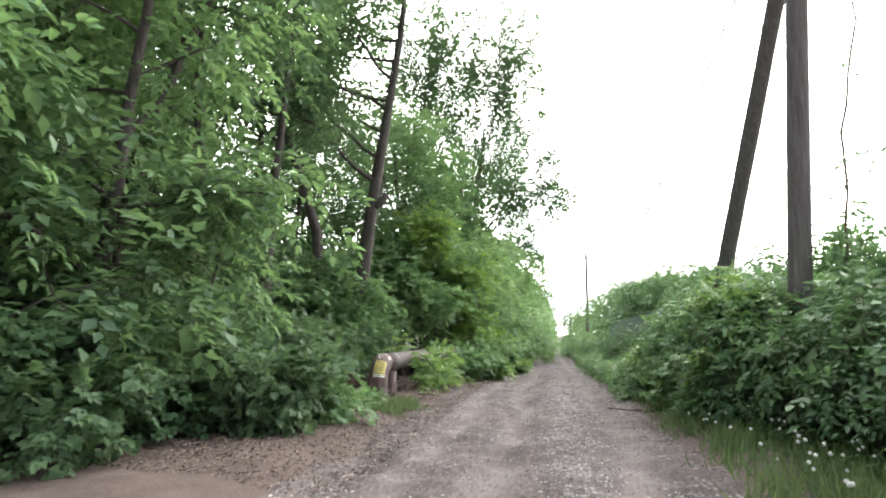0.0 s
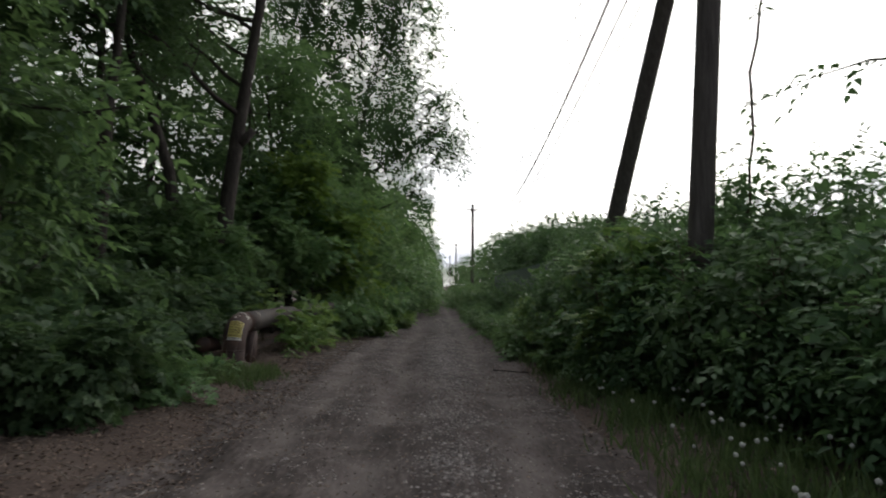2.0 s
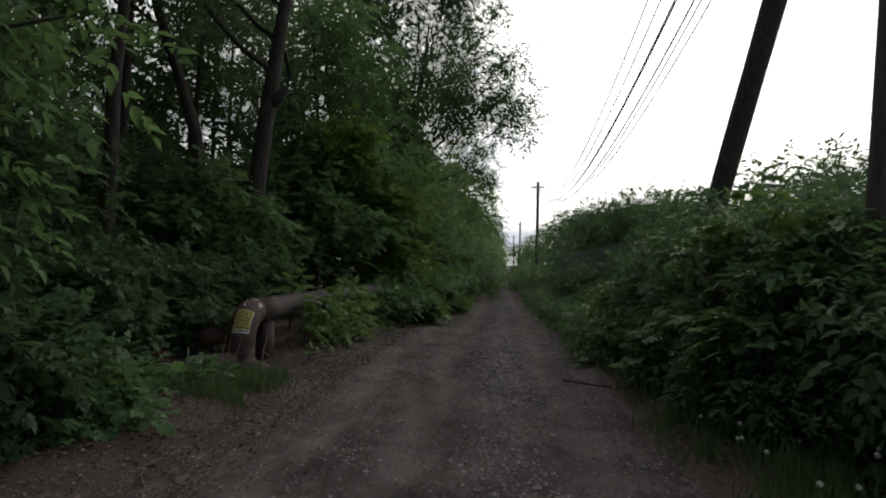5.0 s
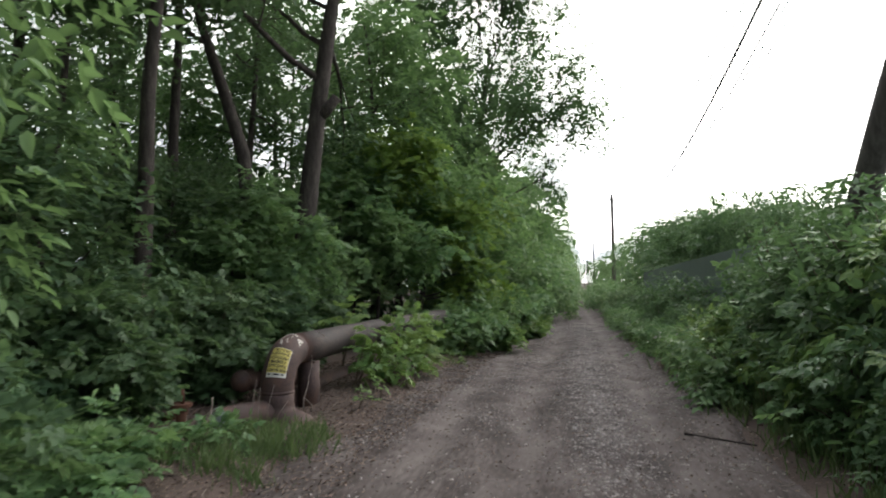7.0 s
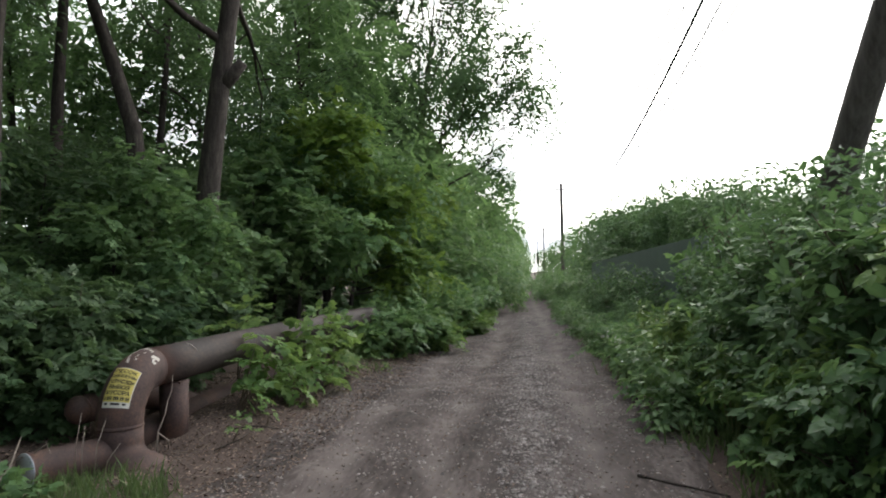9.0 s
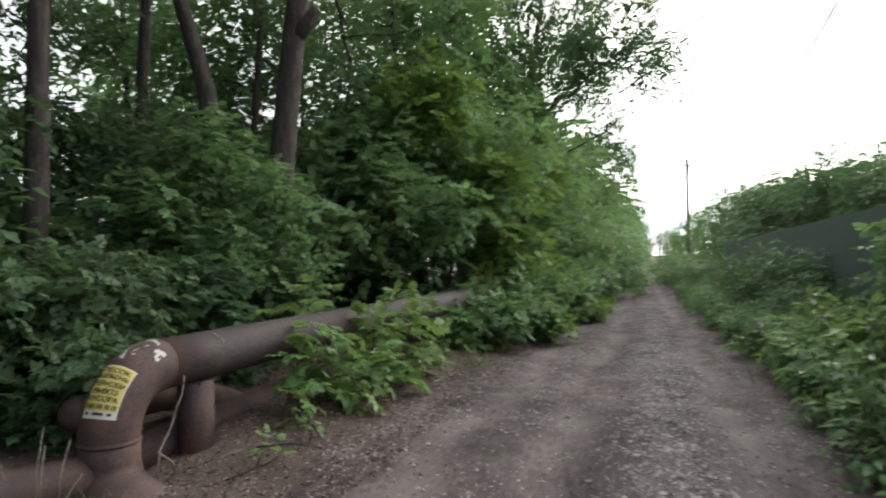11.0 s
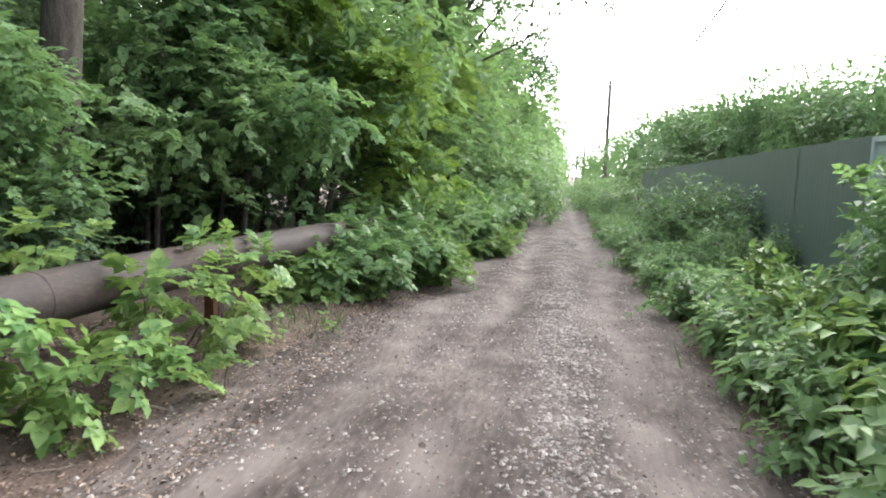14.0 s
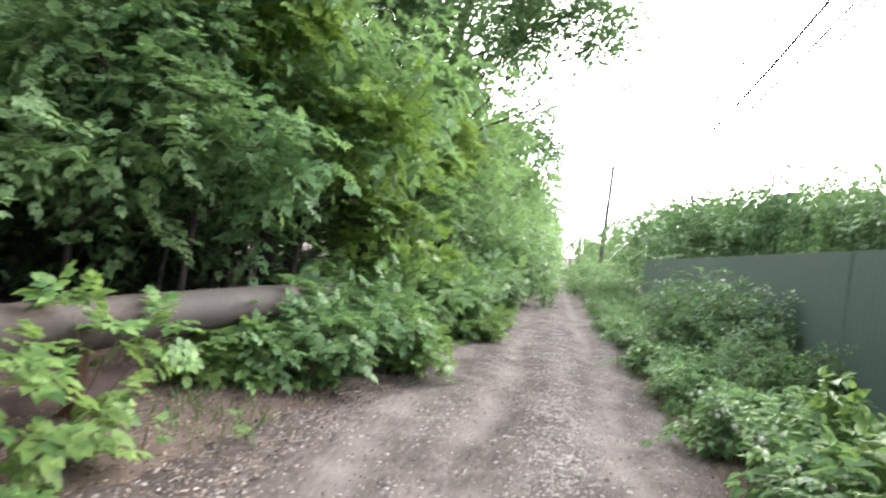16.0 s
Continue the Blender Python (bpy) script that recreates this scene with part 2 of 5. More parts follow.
M_FENCE = material("grey_green_sheet_metal", ((0.105, 0.15, 0.135), (0.13, 0.178, 0.16)), 1.2, 0.6, 0.05, vary=0.05)
M_GATE = material("pale_blue_painted_sheet", ((0.36, 0.45, 0.48), (0.47, 0.56, 0.58)), 1.5, 0.55, 0.05)
M_YELLOW = material("yellow_poster_paper", ((0.56, 0.46, 0.11), (0.70, 0.60, 0.19)), 9, 0.75, 0.1)
M_BLACK = material("black_print", ((0.02, 0.02, 0.02), (0.035, 0.035, 0.035)), 9, 0.7, 0.0)
M_WHITE = material("white_paper_edge", ((0.62, 0.60, 0.54), (0.74, 0.72, 0.66)), 9, 0.8, 0.0)
M_STALK = material("pale_weed_stalk", ((0.13, 0.17, 0.06), (0.26, 0.29, 0.13)), 12, 0.7, 0.1)
M_FLUFF = material("white_seed_down", ((0.42, 0.42, 0.37), (0.66, 0.66, 0.60)), 30, 0.9, 0.1)


# ---- mesh helpers ----
class Shape:
    """Vertices and faces gathered for one mesh."""

    def __init__(self):
        self.v, self.f = [], []

    def tube(self, pts, radii, sides=8, cap=True):
        """A tapering round tube along the points."""
        base = len(self.v)
        pts = [Vector(p) for p in pts]
        side = None
        for i, p in enumerate(pts):
            d = (pts[min(i + 1, len(pts) - 1)] - pts[max(i - 1, 0)]).normalized()
            if side is None:
                side = d.orthogonal().normalized()
            side = (side - d * side.dot(d)).normalized()
            up = d.cross(side)
            for k in range(sides):
                a = 2 * math.pi * k / sides
                self.v.append(tuple(p + (side * math.cos(a) + up * math.sin(a)) * radii[i]))
        for i in range(len(pts) - 1):
            for k in range(sides):
                a, b = base + i * sides + k, base + i * sides + (k + 1) % sides
                self.f.append((a, b, b + sides, a + sides))
        if cap:
            self.f.append(tuple(range(base + sides - 1, base - 1, -1)))
            self.f.append(tuple(range(base + (len(pts) - 1) * sides, base + len(pts) * sides)))
        return self

    def box(self, lo, hi):
        b = len(self.v)
        self.v += [(x, y, z) for z in (lo[2], hi[2]) for y in (lo[1], hi[1]) for x in (lo[0], hi[0])]
        self.f += [tuple(b + i for i in q) for q in ((0, 2, 3, 1), (4, 5, 7, 6), (0, 1, 5, 4), (2, 6, 7, 3), (0, 4, 6, 2), (1, 3, 7, 5))]
        return self

    def mesh(self, name, mat, smooth=False):
        me = bpy.data.meshes.new(name)
        me.from_pydata(self.v, [], self.f)
        me.materials.append(mat)
        if smooth:
            me.polygons.foreach_set("use_smooth", [True] * len(me.polygons))
        me.update()
        return me


def part(name, me, parent, label=""):
    """Links a mesh as one part under a thing."""
    ob = new(name, me)
    ob.parent = parent
    return tagged(ob, label=label)


def thing(name, m, label, category, group="", kind=""):
    """An empty at a thing's base, to parent its parts."""
    ob = new(name)
    ob.empty_display_size = 0.2
    ob.matrix_basis = m
    return tagged(ob, label, category, group, kind)


def unit(a):
    return a / np.maximum(np.linalg.norm(a, axis=-1, keepdims=True), 1e-6)


# leaf outlines: rows of (across, along, lift), fan faces
LEAF_PLAIN = (np.array([(0, 0, 0), (-0.30, 0.45, 0.07), (0, 1, -0.08), (0.30, 0.45, 0.07)]), [(0, 2, 1), (0, 3, 2)])
LEAF_OVAL = (np.array([(0, 0, 0), (-0.24, 0.22, 0.09), (-0.22, 0.55, 0.07), (0, 1, -0.16), (0.22, 0.55, 0.07), (0.24, 0.22, 0.09)]), [(0, 2, 1), (0, 3, 2), (0, 4, 3), (0, 5, 4)])


def compound(leaflets):
    """A compound leaf of oval leaflets: (start along, turn in degrees, size) each."""
    tv, tf, faces, rows = LEAF_OVAL[0], LEAF_OVAL[1], [], []
    for n_, (s0, turn, k) in enumerate(leaflets):
        c_, s_ = math.cos(radians(turn)), math.sin(radians(turn))
        for x, y, z in tv:
            x = x * 1.55
            rows.append(((x * c_ - y * s_) * k, s0 + (x * s_ + y * c_) * k, z * k - 0.05 * s0))
        faces += [tuple(i + n_ * len(tv) for i in f) for f in tf]
    return np.array(rows), faces


LEAF_COMPOUND = compound(((0.5, 0, 0.56), (0.42, 55, 0.46), (0.42, -55, 0.46), (0.14, 66, 0.38), (0.14, -66, 0.38)))
LEAF_BLADE = (np.array([(-0.04, 0, 0), (0.04, 0, 0), (0.03, 0.55, 0.03), (0, 1, -0.12), (-0.03, 0.55, 0.03)]), [(0, 1, 2, 4), (4, 2, 3)])


def leaf_mesh(name, mat, pos, along, up, size, outline):
    """One mesh of many leaves, each at pos, growing along, facing up."""
    tv, tf = outline
    along = unit(along)
    across = unit(np.cross(along, up))
    nrm = np.cross(across, along)
    v = pos[:, None] + size[:, None, None] * (across[:, None] * tv[None, :, :1] + along[:, None] * tv[None, :, 1:2] + nrm[:, None] * tv[None, :, 2:])
    n, k = len(pos), len(tv)
    v = v.reshape(-1, 3)
    per = np.concatenate([np.array(f) for f in tf])
    lens = np.array([len(f) for f in tf])
    loops = (np.arange(n)[:, None] * k + per[None]).ravel()
    starts = np.concatenate(([0], np.cumsum(np.tile(lens, n))[:-1]))
    me = bpy.data.meshes.new(name)
    me.vertices.add(len(v))
    me.vertices.foreach_set("co", v.astype(np.float32).ravel())
    me.loops.add(len(loops))
    me.loops.foreach_set("vertex_index", loops.astype(np.int32))
    me.polygons.add(len(starts))
    me.polygons.foreach_set("loop_start", starts.astype(np.int32))
    me.materials.append(mat)
    me.update(calc_edges=True)
    return me


def sprays(rng, org, way, length, k, size, droop=0.25):
    """Leafy sprays: k leaves set alternately along each twig. Returns places, directions, facings and sizes."""
    n = len(org)
    up = np.array((0, 0, 1.0))
    side = unit(np.cross(way, up) + rng.normal(0, 0.15, (n, 3)))
    tilt = unit(up + rng.normal(0, 0.34, (n, 3)) + way * 0.3)
    pos, along, face, big = [], [], [], []
    for j in range(k):
        s = (j + 1) / k
        p = org + way * (length * s)[:, None] - up * (droop * length * s * s)[:, None]
        sg = (1 if j % 2 else -1) if j < k - 1 else 0
        a = way * (0.55 if sg else 1.0) + side * sg * 0.8 - up * 0.22 + rng.normal(0, 0.15, (n, 3))
        pos.append(p + rng.normal(0, 0.02, (n, 3)))
        along.append(unit(a))
        face.append(unit(tilt + rng.normal(0, 0.16, (n, 3))))
        big.append(size * rng.uniform(0.65, 1.25, n))
    return [np.concatenate(q) for q in (pos, along, face, big)]


def clump_sprays(rng, clumps, per_area, length, k, size, droop=0.25, hollow=0.45):
    """Sprays spread through the shells of leafy clumps (x, y, z, radius)."""
    c = np.array(clumps)
    num = np.maximum((per_area * c[:, 3] ** 2).astype(int), 3)
    idx = np.repeat(np.arange(len(c)), num)
    u = unit(rng.normal(0, 1, (len(idx), 3)))
    r = c[idx, 3] * rng.uniform(hollow, 1.0, len(idx)) ** 0.6 * (1 + 0.35 * np.sin(u[:, 0] * 5 + idx) * np.cos(u[:, 2] * 4 + idx * 1.7))
    org = c[idx, :3] + u * r[:, None] * np.array((1, 1, 0.8))
    way = unit(u * (1, 1, 0.6) + rng.normal(0, 0.45, u.shape) + (0, 0, -0.05))
    return sprays(rng, org, way, length * rng.uniform(0.6, 1.3, len(idx)), k, size, droop)


def wander(rng, start, way, length, steps, bend, lift=0.0):
    """A crooked line that grows from start."""
    pts, d = [Vector(start)], Vector(way).normalized()
    for _ in range(steps):
        d = (d + Vector(rng.normal(0, bend, 3)) + Vector((0, 0, lift))).normalized()
        pts.append(pts[-1] + d * (length / steps))
    return pts


def grow(rng, height, base, lean, limbs, limb_from, limb_len, clump_r, limb_lift=0.1, twigs=3, bend=0.07, stems=1, spread=0.0, to_road=0.0, path=None):
    """A trunk (or several stems, or one along a given path) with limbs and twigs; returns its wood and its leafy clumps."""
    woods, clumps = [], []
    for s in range(stems):
        wood = Shape()
        woods.append(wood)
        a = rng.uniform(0, 2 * math.pi)
        d = Vector((lean[0] + spread * math.cos(a), lean[1] + spread * math.sin(a), 1))
        h = height * rng.uniform(0.8, 1.0) if stems > 1 else height
        start = Vector((0.12 * stems * math.cos(a), 0.12 * stems * math.sin(a), 0)) if stems > 1 else Vector((0, 0, 0))
        pts = wander(rng, start - Vector((0, 0, 0.15)), d, h, 9, bend)
        if path:
            tall = [p[2] for p in path]
            pts = [Vector([float(np.interp(z, tall, [p[a_] for p in path])) for a_ in (0, 1)] + [z]) + Vector(rng.normal(0, 0.025, 3)) for z in np.linspace(tall[0], tall[-1], 10)]
        radii = [base * (1.25 if i == 0 else 1.0) * (1 - 0.86 * i / 9) for i in range(10)]
        wood.tube(pts, radii, 10 if base > 0.08 else 5)
        clumps.append((*pts[-1], clump_r * 0.9))
        for q in range(limbs):
            f = limb_from + (0.97 - limb_from) * (q + rng.uniform(0, 0.9)) / limbs
            i = min(int(f * 9), 8)
            p = pts[i].lerp(pts[i + 1], f * 9 - i)
            b = rng.uniform(0, 2 * math.pi)
            out = Vector((math.cos(b) + to_road, math.sin(b), rng.uniform(0.05, 0.7)))
            ln = limb_len * (1.1 - 0.55 * f) * rng.uniform(0.7, 1.25)
            lp = wander(rng, p, out, ln, 5, 0.16, limb_lift * 0.2)
            r0 = max(radii[i] * 0.45, 0.008)
            wood.tube(lp, [r0 * (1 - 0.8 * k / 5) for k in range(6)], 4, False)
            clumps.append((*lp[-1], clump_r * rng.uniform(0.7, 1.2)))
            clumps.append((*lp[3], clump_r * rng.uniform(0.5, 0.9)))
            for _ in range(twigs):
                k = rng.integers(2, 5)
                tp = wander(rng, lp[k], Vector(rng.normal(0, 1, 3)) + out * 0.6, ln * 0.4, 3, 0.2)
                wood.tube(tp, [r0 * 0.35, r0 * 0.25, r0 * 0.16, r0 * 0.08], 3, False)
                clumps.append((*tp[-1], clump_r * rng.uniform(0.4, 0.75)))
    return woods, clumps


def plant(name, label, category, m, rng, wood, clumps, per_area, spray, k, leaf, mat=None, outline=LEAF_PLAIN, group="", droop=0.25, wood_name="trunk", crown_name="crown", hollow=0.45, bark=None):
    """A tree or shrub: an empty with its wood and its crown of leaves."""
    ob = thing(name, m, label, category, group)
    for piece in wood:
        part(wood_name, piece.mesh(wood_name, bark or M_BARK, True), ob)
    part(crown_name, leaf_mesh(crown_name, mat or M_LEAF_SHADED, *clump_sprays(rng, clumps, per_area, spray, k, leaf, droop, hollow), outline), ob)
    return ob


def place(x, y, turn=0.0, size=1.0, tall=None, sink=0.0):
    return pose(x, y, land(x, y) - sink, 0, 0, turn) @ Matrix.Diagonal((size, size, tall or size, 1))


def stand(proto, spots, rng, lo=0.85, hi=1.2):
    """Copies of a plant at (x, y, size) spots."""
    for x, y, s in spots:
        copy_thing(proto, place(x, y, rng.uniform(0, 360), s * rng.uniform(0.93, 1.07), s * rng.uniform(lo, hi)))


# ---- ground and road ----
def smooth(a, b, x):
    t = np.clip((x - a) / (b - a), 0, 1)
    return t * t * (3 - 2 * t)


def land(x, y):
    """The height of the land: a sunken track between raised verges, falling gently away."""
    x, y = np.asarray(x, float), np.asarray(y, float)
    z = np.interp(y, (-30, 9, 15, 20.6, 40, 70, 400), (0.04, 0.08, 0.09, -0.1, -0.33, -0.6, -0.6))
    z = z + 0.17 * smooth(-1.9, -3.0, x) * smooth(80, 40, y) + 0.10 * smooth(1.4, 2.2, x)
    z = z - 0.035 * np.exp(-((x + 1.4 + 0.08 * np.sin(y * 0.5)) / 0.2) ** 2) - 0.06 * np.exp(-((x + 0.58 + 0.1 * np.sin(y * 0.45 + 0.6)) / 0.19) ** 2) - 0.045 * np.exp(-((x - 0.9 + 0.08 * np.sin(y * 0.6 + 1)) / 0.2) ** 2) + 0.035 * np.exp(-((x - 0.15) / 0.26) ** 2)
    z = z + 0.012 * np.sin(x * 3.1 + y * 1.3) * np.sin(y * 2.3 - x) + 0.008 * np.sin(x * 7 + 2 * np.sin(y * 3)) * np.sin(y * 6.1 + x * 2)
    z = z - 0.22 * np.exp(-((x + 3.5) / 0.75) ** 2 - ((y - 12.0) / 1.1) ** 2)      # a hollow where the pipe comes up
    return z if z.ndim else float(z)


def grid_mesh(name, xs, ys, height, mats, pick=None):
    gx, gy = np.meshgrid(np.array(xs, float), np.array(ys, float))
    gz = height(gx, gy)
    nx, ny = len(xs), len(ys)
    me = bpy.data.meshes.new(name)
    i = (np.arange(ny - 1)[:, None] * nx + np.arange(nx - 1)[None]).ravel()
    me.from_pydata(np.stack((gx, gy, gz), -1).reshape(-1, 3).tolist(), [], np.stack((i, i + 1, i + nx + 1, i + nx), -1).tolist())
    for mm in mats:
        me.materials.append(mm)
    me.polygons.foreach_set("use_smooth", [True] * len(me.polygons))
    me.update()
    return me


ROAD_L, ROAD_R = -2.35, 1.62
g_x = np.concatenate((np.array((-900, -300, -120, -60, -30, -18)), np.arange(-12, 8.01, 0.25), np.array((12, 20, 40, 90, 250, 900))))
g_y = np.concatenate((np.array((-900, -200, -60, -25)), np.arange(-12, 46, 0.3), np.arange(46, 130, 3), np.array((140, 180, 260, 400, 700, 1500))))
ground = new("ground", grid_mesh("ground", g_x, g_y, lambda x, y: land(x, y) - 0.07 * smooth(ROAD_L - 0.1, ROAD_L + 0.3, x) * smooth(ROAD_R + 0.1, ROAD_R - 0.3, x), [M_VERGE]))
tagged(ground, "dark brown soil verge with leaf mould", "ground", kind="structure")

r_x = np.linspace(ROAD_L - 0.12, ROAD_R + 0.12, 60)
r_y = np.concatenate((np.arange(-9, 42, 0.11), np.arange(42, 90, 0.8), np.arange(90, 420, 6)))


def road_height(x, y):
    edge_l = ROAD_L + 0.12 * np.sin(y * 1.1) + 0.08 * np.sin(y * 2.7 + 1)
    edge_r = ROAD_R + 0.10 * np.sin(y * 0.9 + 2) + 0.06 * np.sin(y * 3.1)
    rough = np.array([noise.fractal((float(a) * 2.2, float(b) * 2.2, 0), 1.0, 2.0, 4) for a, b in zip(x.ravel(), y.ravel())]).reshape(x.shape)
    inside = smooth(-0.16, 0.16, x - edge_l) * smooth(-0.16, 0.16, edge_r - x)
    return land(x, y) + 0.034 * rough * smooth(60, 30, y) - 0.06 + 0.075 * inside


road = new("road", grid_mesh("road", r_x, r_y, road_height, [M_ROAD]))
tagged(road, "rutted grey-brown dirt track strewn with pale gravel", "road", kind="structure")

# ---- things: woodland, left of the track ----
rng = np.random.default_rng(7)

# tall forest trees with high thin crowns
w, c = grow(rng, 15.5, 0.25, (0, 0), 17, 0.36, 4.2, 0.95, 0.5, 4, 0.04, to_road=0.1, path=[(0, 0, -0.2), (0.2, 0, 2.8), (0.36, 0, 4.3), (0.58, 0, 5.7), (0.86, 0, 7.6), (1.2, 0.1, 10), (1.4, 0.2, 12.6), (1.5, 0.3, 15.5)])
big_tree = plant("tree", "tall dark-barked tree leaning over the pipeline, thin high crown", "tree", place(-5.62, 17.3), rng, w, c, 46, 0.48, 6, 0.17, M_LEAF_SHADED, group="forest trees")
w2 = Shape().tube([(0.47, 0, 4.95), (0.72, -0.04, 5.12), (0.95, -0.06, 5.36)], (0.15, 0.12, 0.10), 9)
part("broken_limb", w2.mesh("broken_limb", M_BARK, True), big_tree, "sawn-off limb stub")
w, c = grow(rng, 13.5, 0.21, (0, 0), 12, 0.5, 4.0, 0.9, 0.5, 3, 0.05, path=[(0, 0, -0.2), (-0.2, 0, 2.5), (-0.34, 0, 4.0), (-0.6, 0, 5.2), (-1.1, 0.1, 6.5), (-1.75, 0.2, 7.9), (-2.1, 0.3, 9.8), (-2.3, 0.4, 13.2)])
tree_b = plant("tree", "dark crooked tree leaning into the wood", "tree", place(-6.5, 17.4), rng, w, c, 50, 0.48, 6, 0.17, M_LEAF_SHADED, group="forest trees")
w, c = grow(rng, 14.5, 0.165, (0.03, 0.0), 12, 0.46, 3.6, 0.9, 0.4, 3, 0.025)
tree_c = plant("tree", "slim straight dark-barked forest tree with thin crown", "tree", place(-7.1, 14.4), rng, w, c, 50, 0.48, 6, 0.17, M_LEAF_SHADED, group="forest trees")
stand(tree_c, [(-9.5, 10.5, 1.0), (-8.2, 6.0, 0.95), (-11.5, 16.0, 1.0), (-13.0, 31.0, 1.1), (-12.5, 4.0, 1.0), (-14.5, 12.0, 1.05), (-15.5, 21.0, 1.1), (-9.5, 38.0, 1.0), (-14, 42, 1.1), (-17, 7, 1.1), (-6.6, 10.8, 0.9), (-9.6, 18.6, 1.0), (-19, 17, 1.2)], rng)
stand(tree_b, [(-9.0, 33.0, 1.0), (-10.5, 13.5, 0.9), (-7.6, 9.5, 0.9), (-16, 36, 1.0)], rng)

# the open tree whose long limbs reach out over the track
def reaching_tree(m, label):
    """A tree with long limbs that all lean to one side, leafy towards their ends."""
    trunk, cl = Shape(), []
    tp = wander(rng, (0, 0, -0.2), (0.10, -0.05, 1), 13.5, 9, 0.03)
    trunk.tube(tp, [0.19 - 0.018 * i for i in range(10)], 10)
    ob = thing("tree", m, label, "tree", "forest trees")
    for n_, (x, y, z) in enumerate(((4.9, -2.0, 7.4), (4.6, -1.6, 8.8), (4.6, -1.2, 10.4), (4.3, -1.0, 12.4), (4.1, -0.6, 14.4), (3.2, -2.0, 9.3), (2.9, -1.2, 11.6), (2.2, 0.4, 13.6), (1.2, -0.6, 15.2), (0.2, 0.8, 14.4), (3.0, -1.6, 7.6), (-1.4, 0.6, 12.8), (-2.0, -0.8, 10.6), (-1.0, -1.4, 8.6), (3.6, 0.8, 15.6), (3.2, -0.8, 16.7), (2.2, 0.2, 17.2), (1.0, -0.5, 16.8), (3.9, -1.2, 16.6), (3.4, -0.4, 18.2), (2.6, -1.4, 18.8), (1.6, 0.3, 19.2), (3.9, -0.8, 14.9), (0.4, 0.2, 18.6), (-1.0, 0.5, 17.0), (4.9, -1.5, 8.9), (4.8, -1.0, 9.8), (4.6, -1.8, 8.0))):
        k = 2 + n_ % 4 if z < 12 else 5 + n_ % 3
        a, e_ = Vector(tp[k]), Vector((x, y, z))
        mid = a.lerp(e_, 0.5) + Vector((0, 0, 0.5)) + Vector(rng.normal(0, 0.25, 3))
        pts = [a.lerp(mid, f).lerp(mid.lerp(e_, f), f) for f in (0, 0.2, 0.4, 0.6, 0.8, 1.0)]
        pts = [pts[0]] + [p + Vector(rng.normal(0, 0.16, 3)) for p in pts[1:]]
        r0 = 0.062 - 0.005 * k
        limb = Shape().tube(pts, [r0 * (1 - 0.15 * q) for q in range(6)], 6, False)
        for q in (3, 4, 5, 5, 4):
            end = pts[q] + Vector(rng.normal(0, 0.55, 3)) + Vector((0.25, 0, 0.2))
            limb.tube([pts[q - 1], pts[q - 1].lerp(end, 0.55) + Vector((0, 0, 0.1)), end], (0.022, 0.014, 0.006), 4, False)
            cl.append((*end, rng.uniform(0.42, 0.68)))
        cl += [(*pts[5], 0.5), (*pts[4], 0.42)] + ([(*pts[3], 0.6)] if z > 11 else [])
        part("limb", limb.mesh("limb", M_BARK, True), ob)
    part("trunk", trunk.mesh("trunk", M_BARK, True), ob)
    part("crown", leaf_mesh("crown", M_LEAF_DULL, *clump_sprays(rng, cl, 98, 0.42, 6, 0.15, 0.25, 0.2), LEAF_PLAIN), ob)
    return ob


open_tree = reaching_tree(place(-4.6, 31.2), "open-crowned tree with long limbs reaching over the track")
copy_thing(open_tree, place(-6.0, 46.0, 20, 0.95))
copy_thing(open_tree, place(-8.8, 32.5, -8, 1.05))

# a tall tree clothed in leaves to the ground
w, c = grow(rng, 11.0, 0.14, (0.05, 0.0), 24, 0.16, 2.9, 0.95, 0.1, 3, 0.05, to_road=0.2)
leafy = plant("tree", "tall leafy green tree rising from the hedge", "tree", place(-5.1, 23.2), rng, w, c, 33, 0.45, 7, 0.2, M_LEAF_FRESH, LEAF_OVAL, group="leafy trees", droop=0.4)
stand(leafy, [(-5.8, 28.4, 0.62), (-6.2, 7.4, 0.95), (-7.4, 4.0, 0.9), (-12.0, 6.5, 1.0), (-19.0, 20.0, 1.1), (-6.0, 38.0, 0.9), (-9.8, 9.0, 0.8)], rng)

# understorey maples: low drooping crowns that wall the wood in
w, c = grow(rng, 4.6, 0.06, (0.05, 0.0), 14, 0.34, 2.0, 0.52, 0.0, 3, 0.08, to_road=0.2)
maple = plant("maple_sapling", "young maple with drooping fresh green sprays beside the pipe", "tree", place(-4.9, 20.2), rng, w, c, 78, 0.36, 6, 0.2, M_LEAF_FRESH, LEAF_COMPOUND, "understorey maples", 0.4)
w, c = grow(rng, 3.7, 0.05, (0.0, 0.05), 13, 0.15, 1.7, 0.5, 0.0, 3, 0.1, to_road=0.1)
maple_b = plant("maple_sapling", "bushy young maple at the wood's edge, leaf green darkened for shade", "tree", place(-5.4, 8.6), rng, w, c, 85, 0.36, 7, 0.15, M_LEAF_SHADED, LEAF_PLAIN, "understorey maples", 0.4)
w, c = grow(rng, 5.6, 0.07, (0.08, 0.0), 16, 0.2, 2.1, 0.55, 0.0, 3, 0.08, to_road=0.25)
lime = plant("maple_sapling", "young maple with yellow-green sprays leaning towards the track", "tree", place(-4.35, 22.3), rng, w, c, 78, 0.36, 6, 0.2, M_LEAF_LIME, LEAF_COMPOUND, "understorey maples", 0.4)
stand(lime, [(-4.4, 27.6, 0.9)], rng)
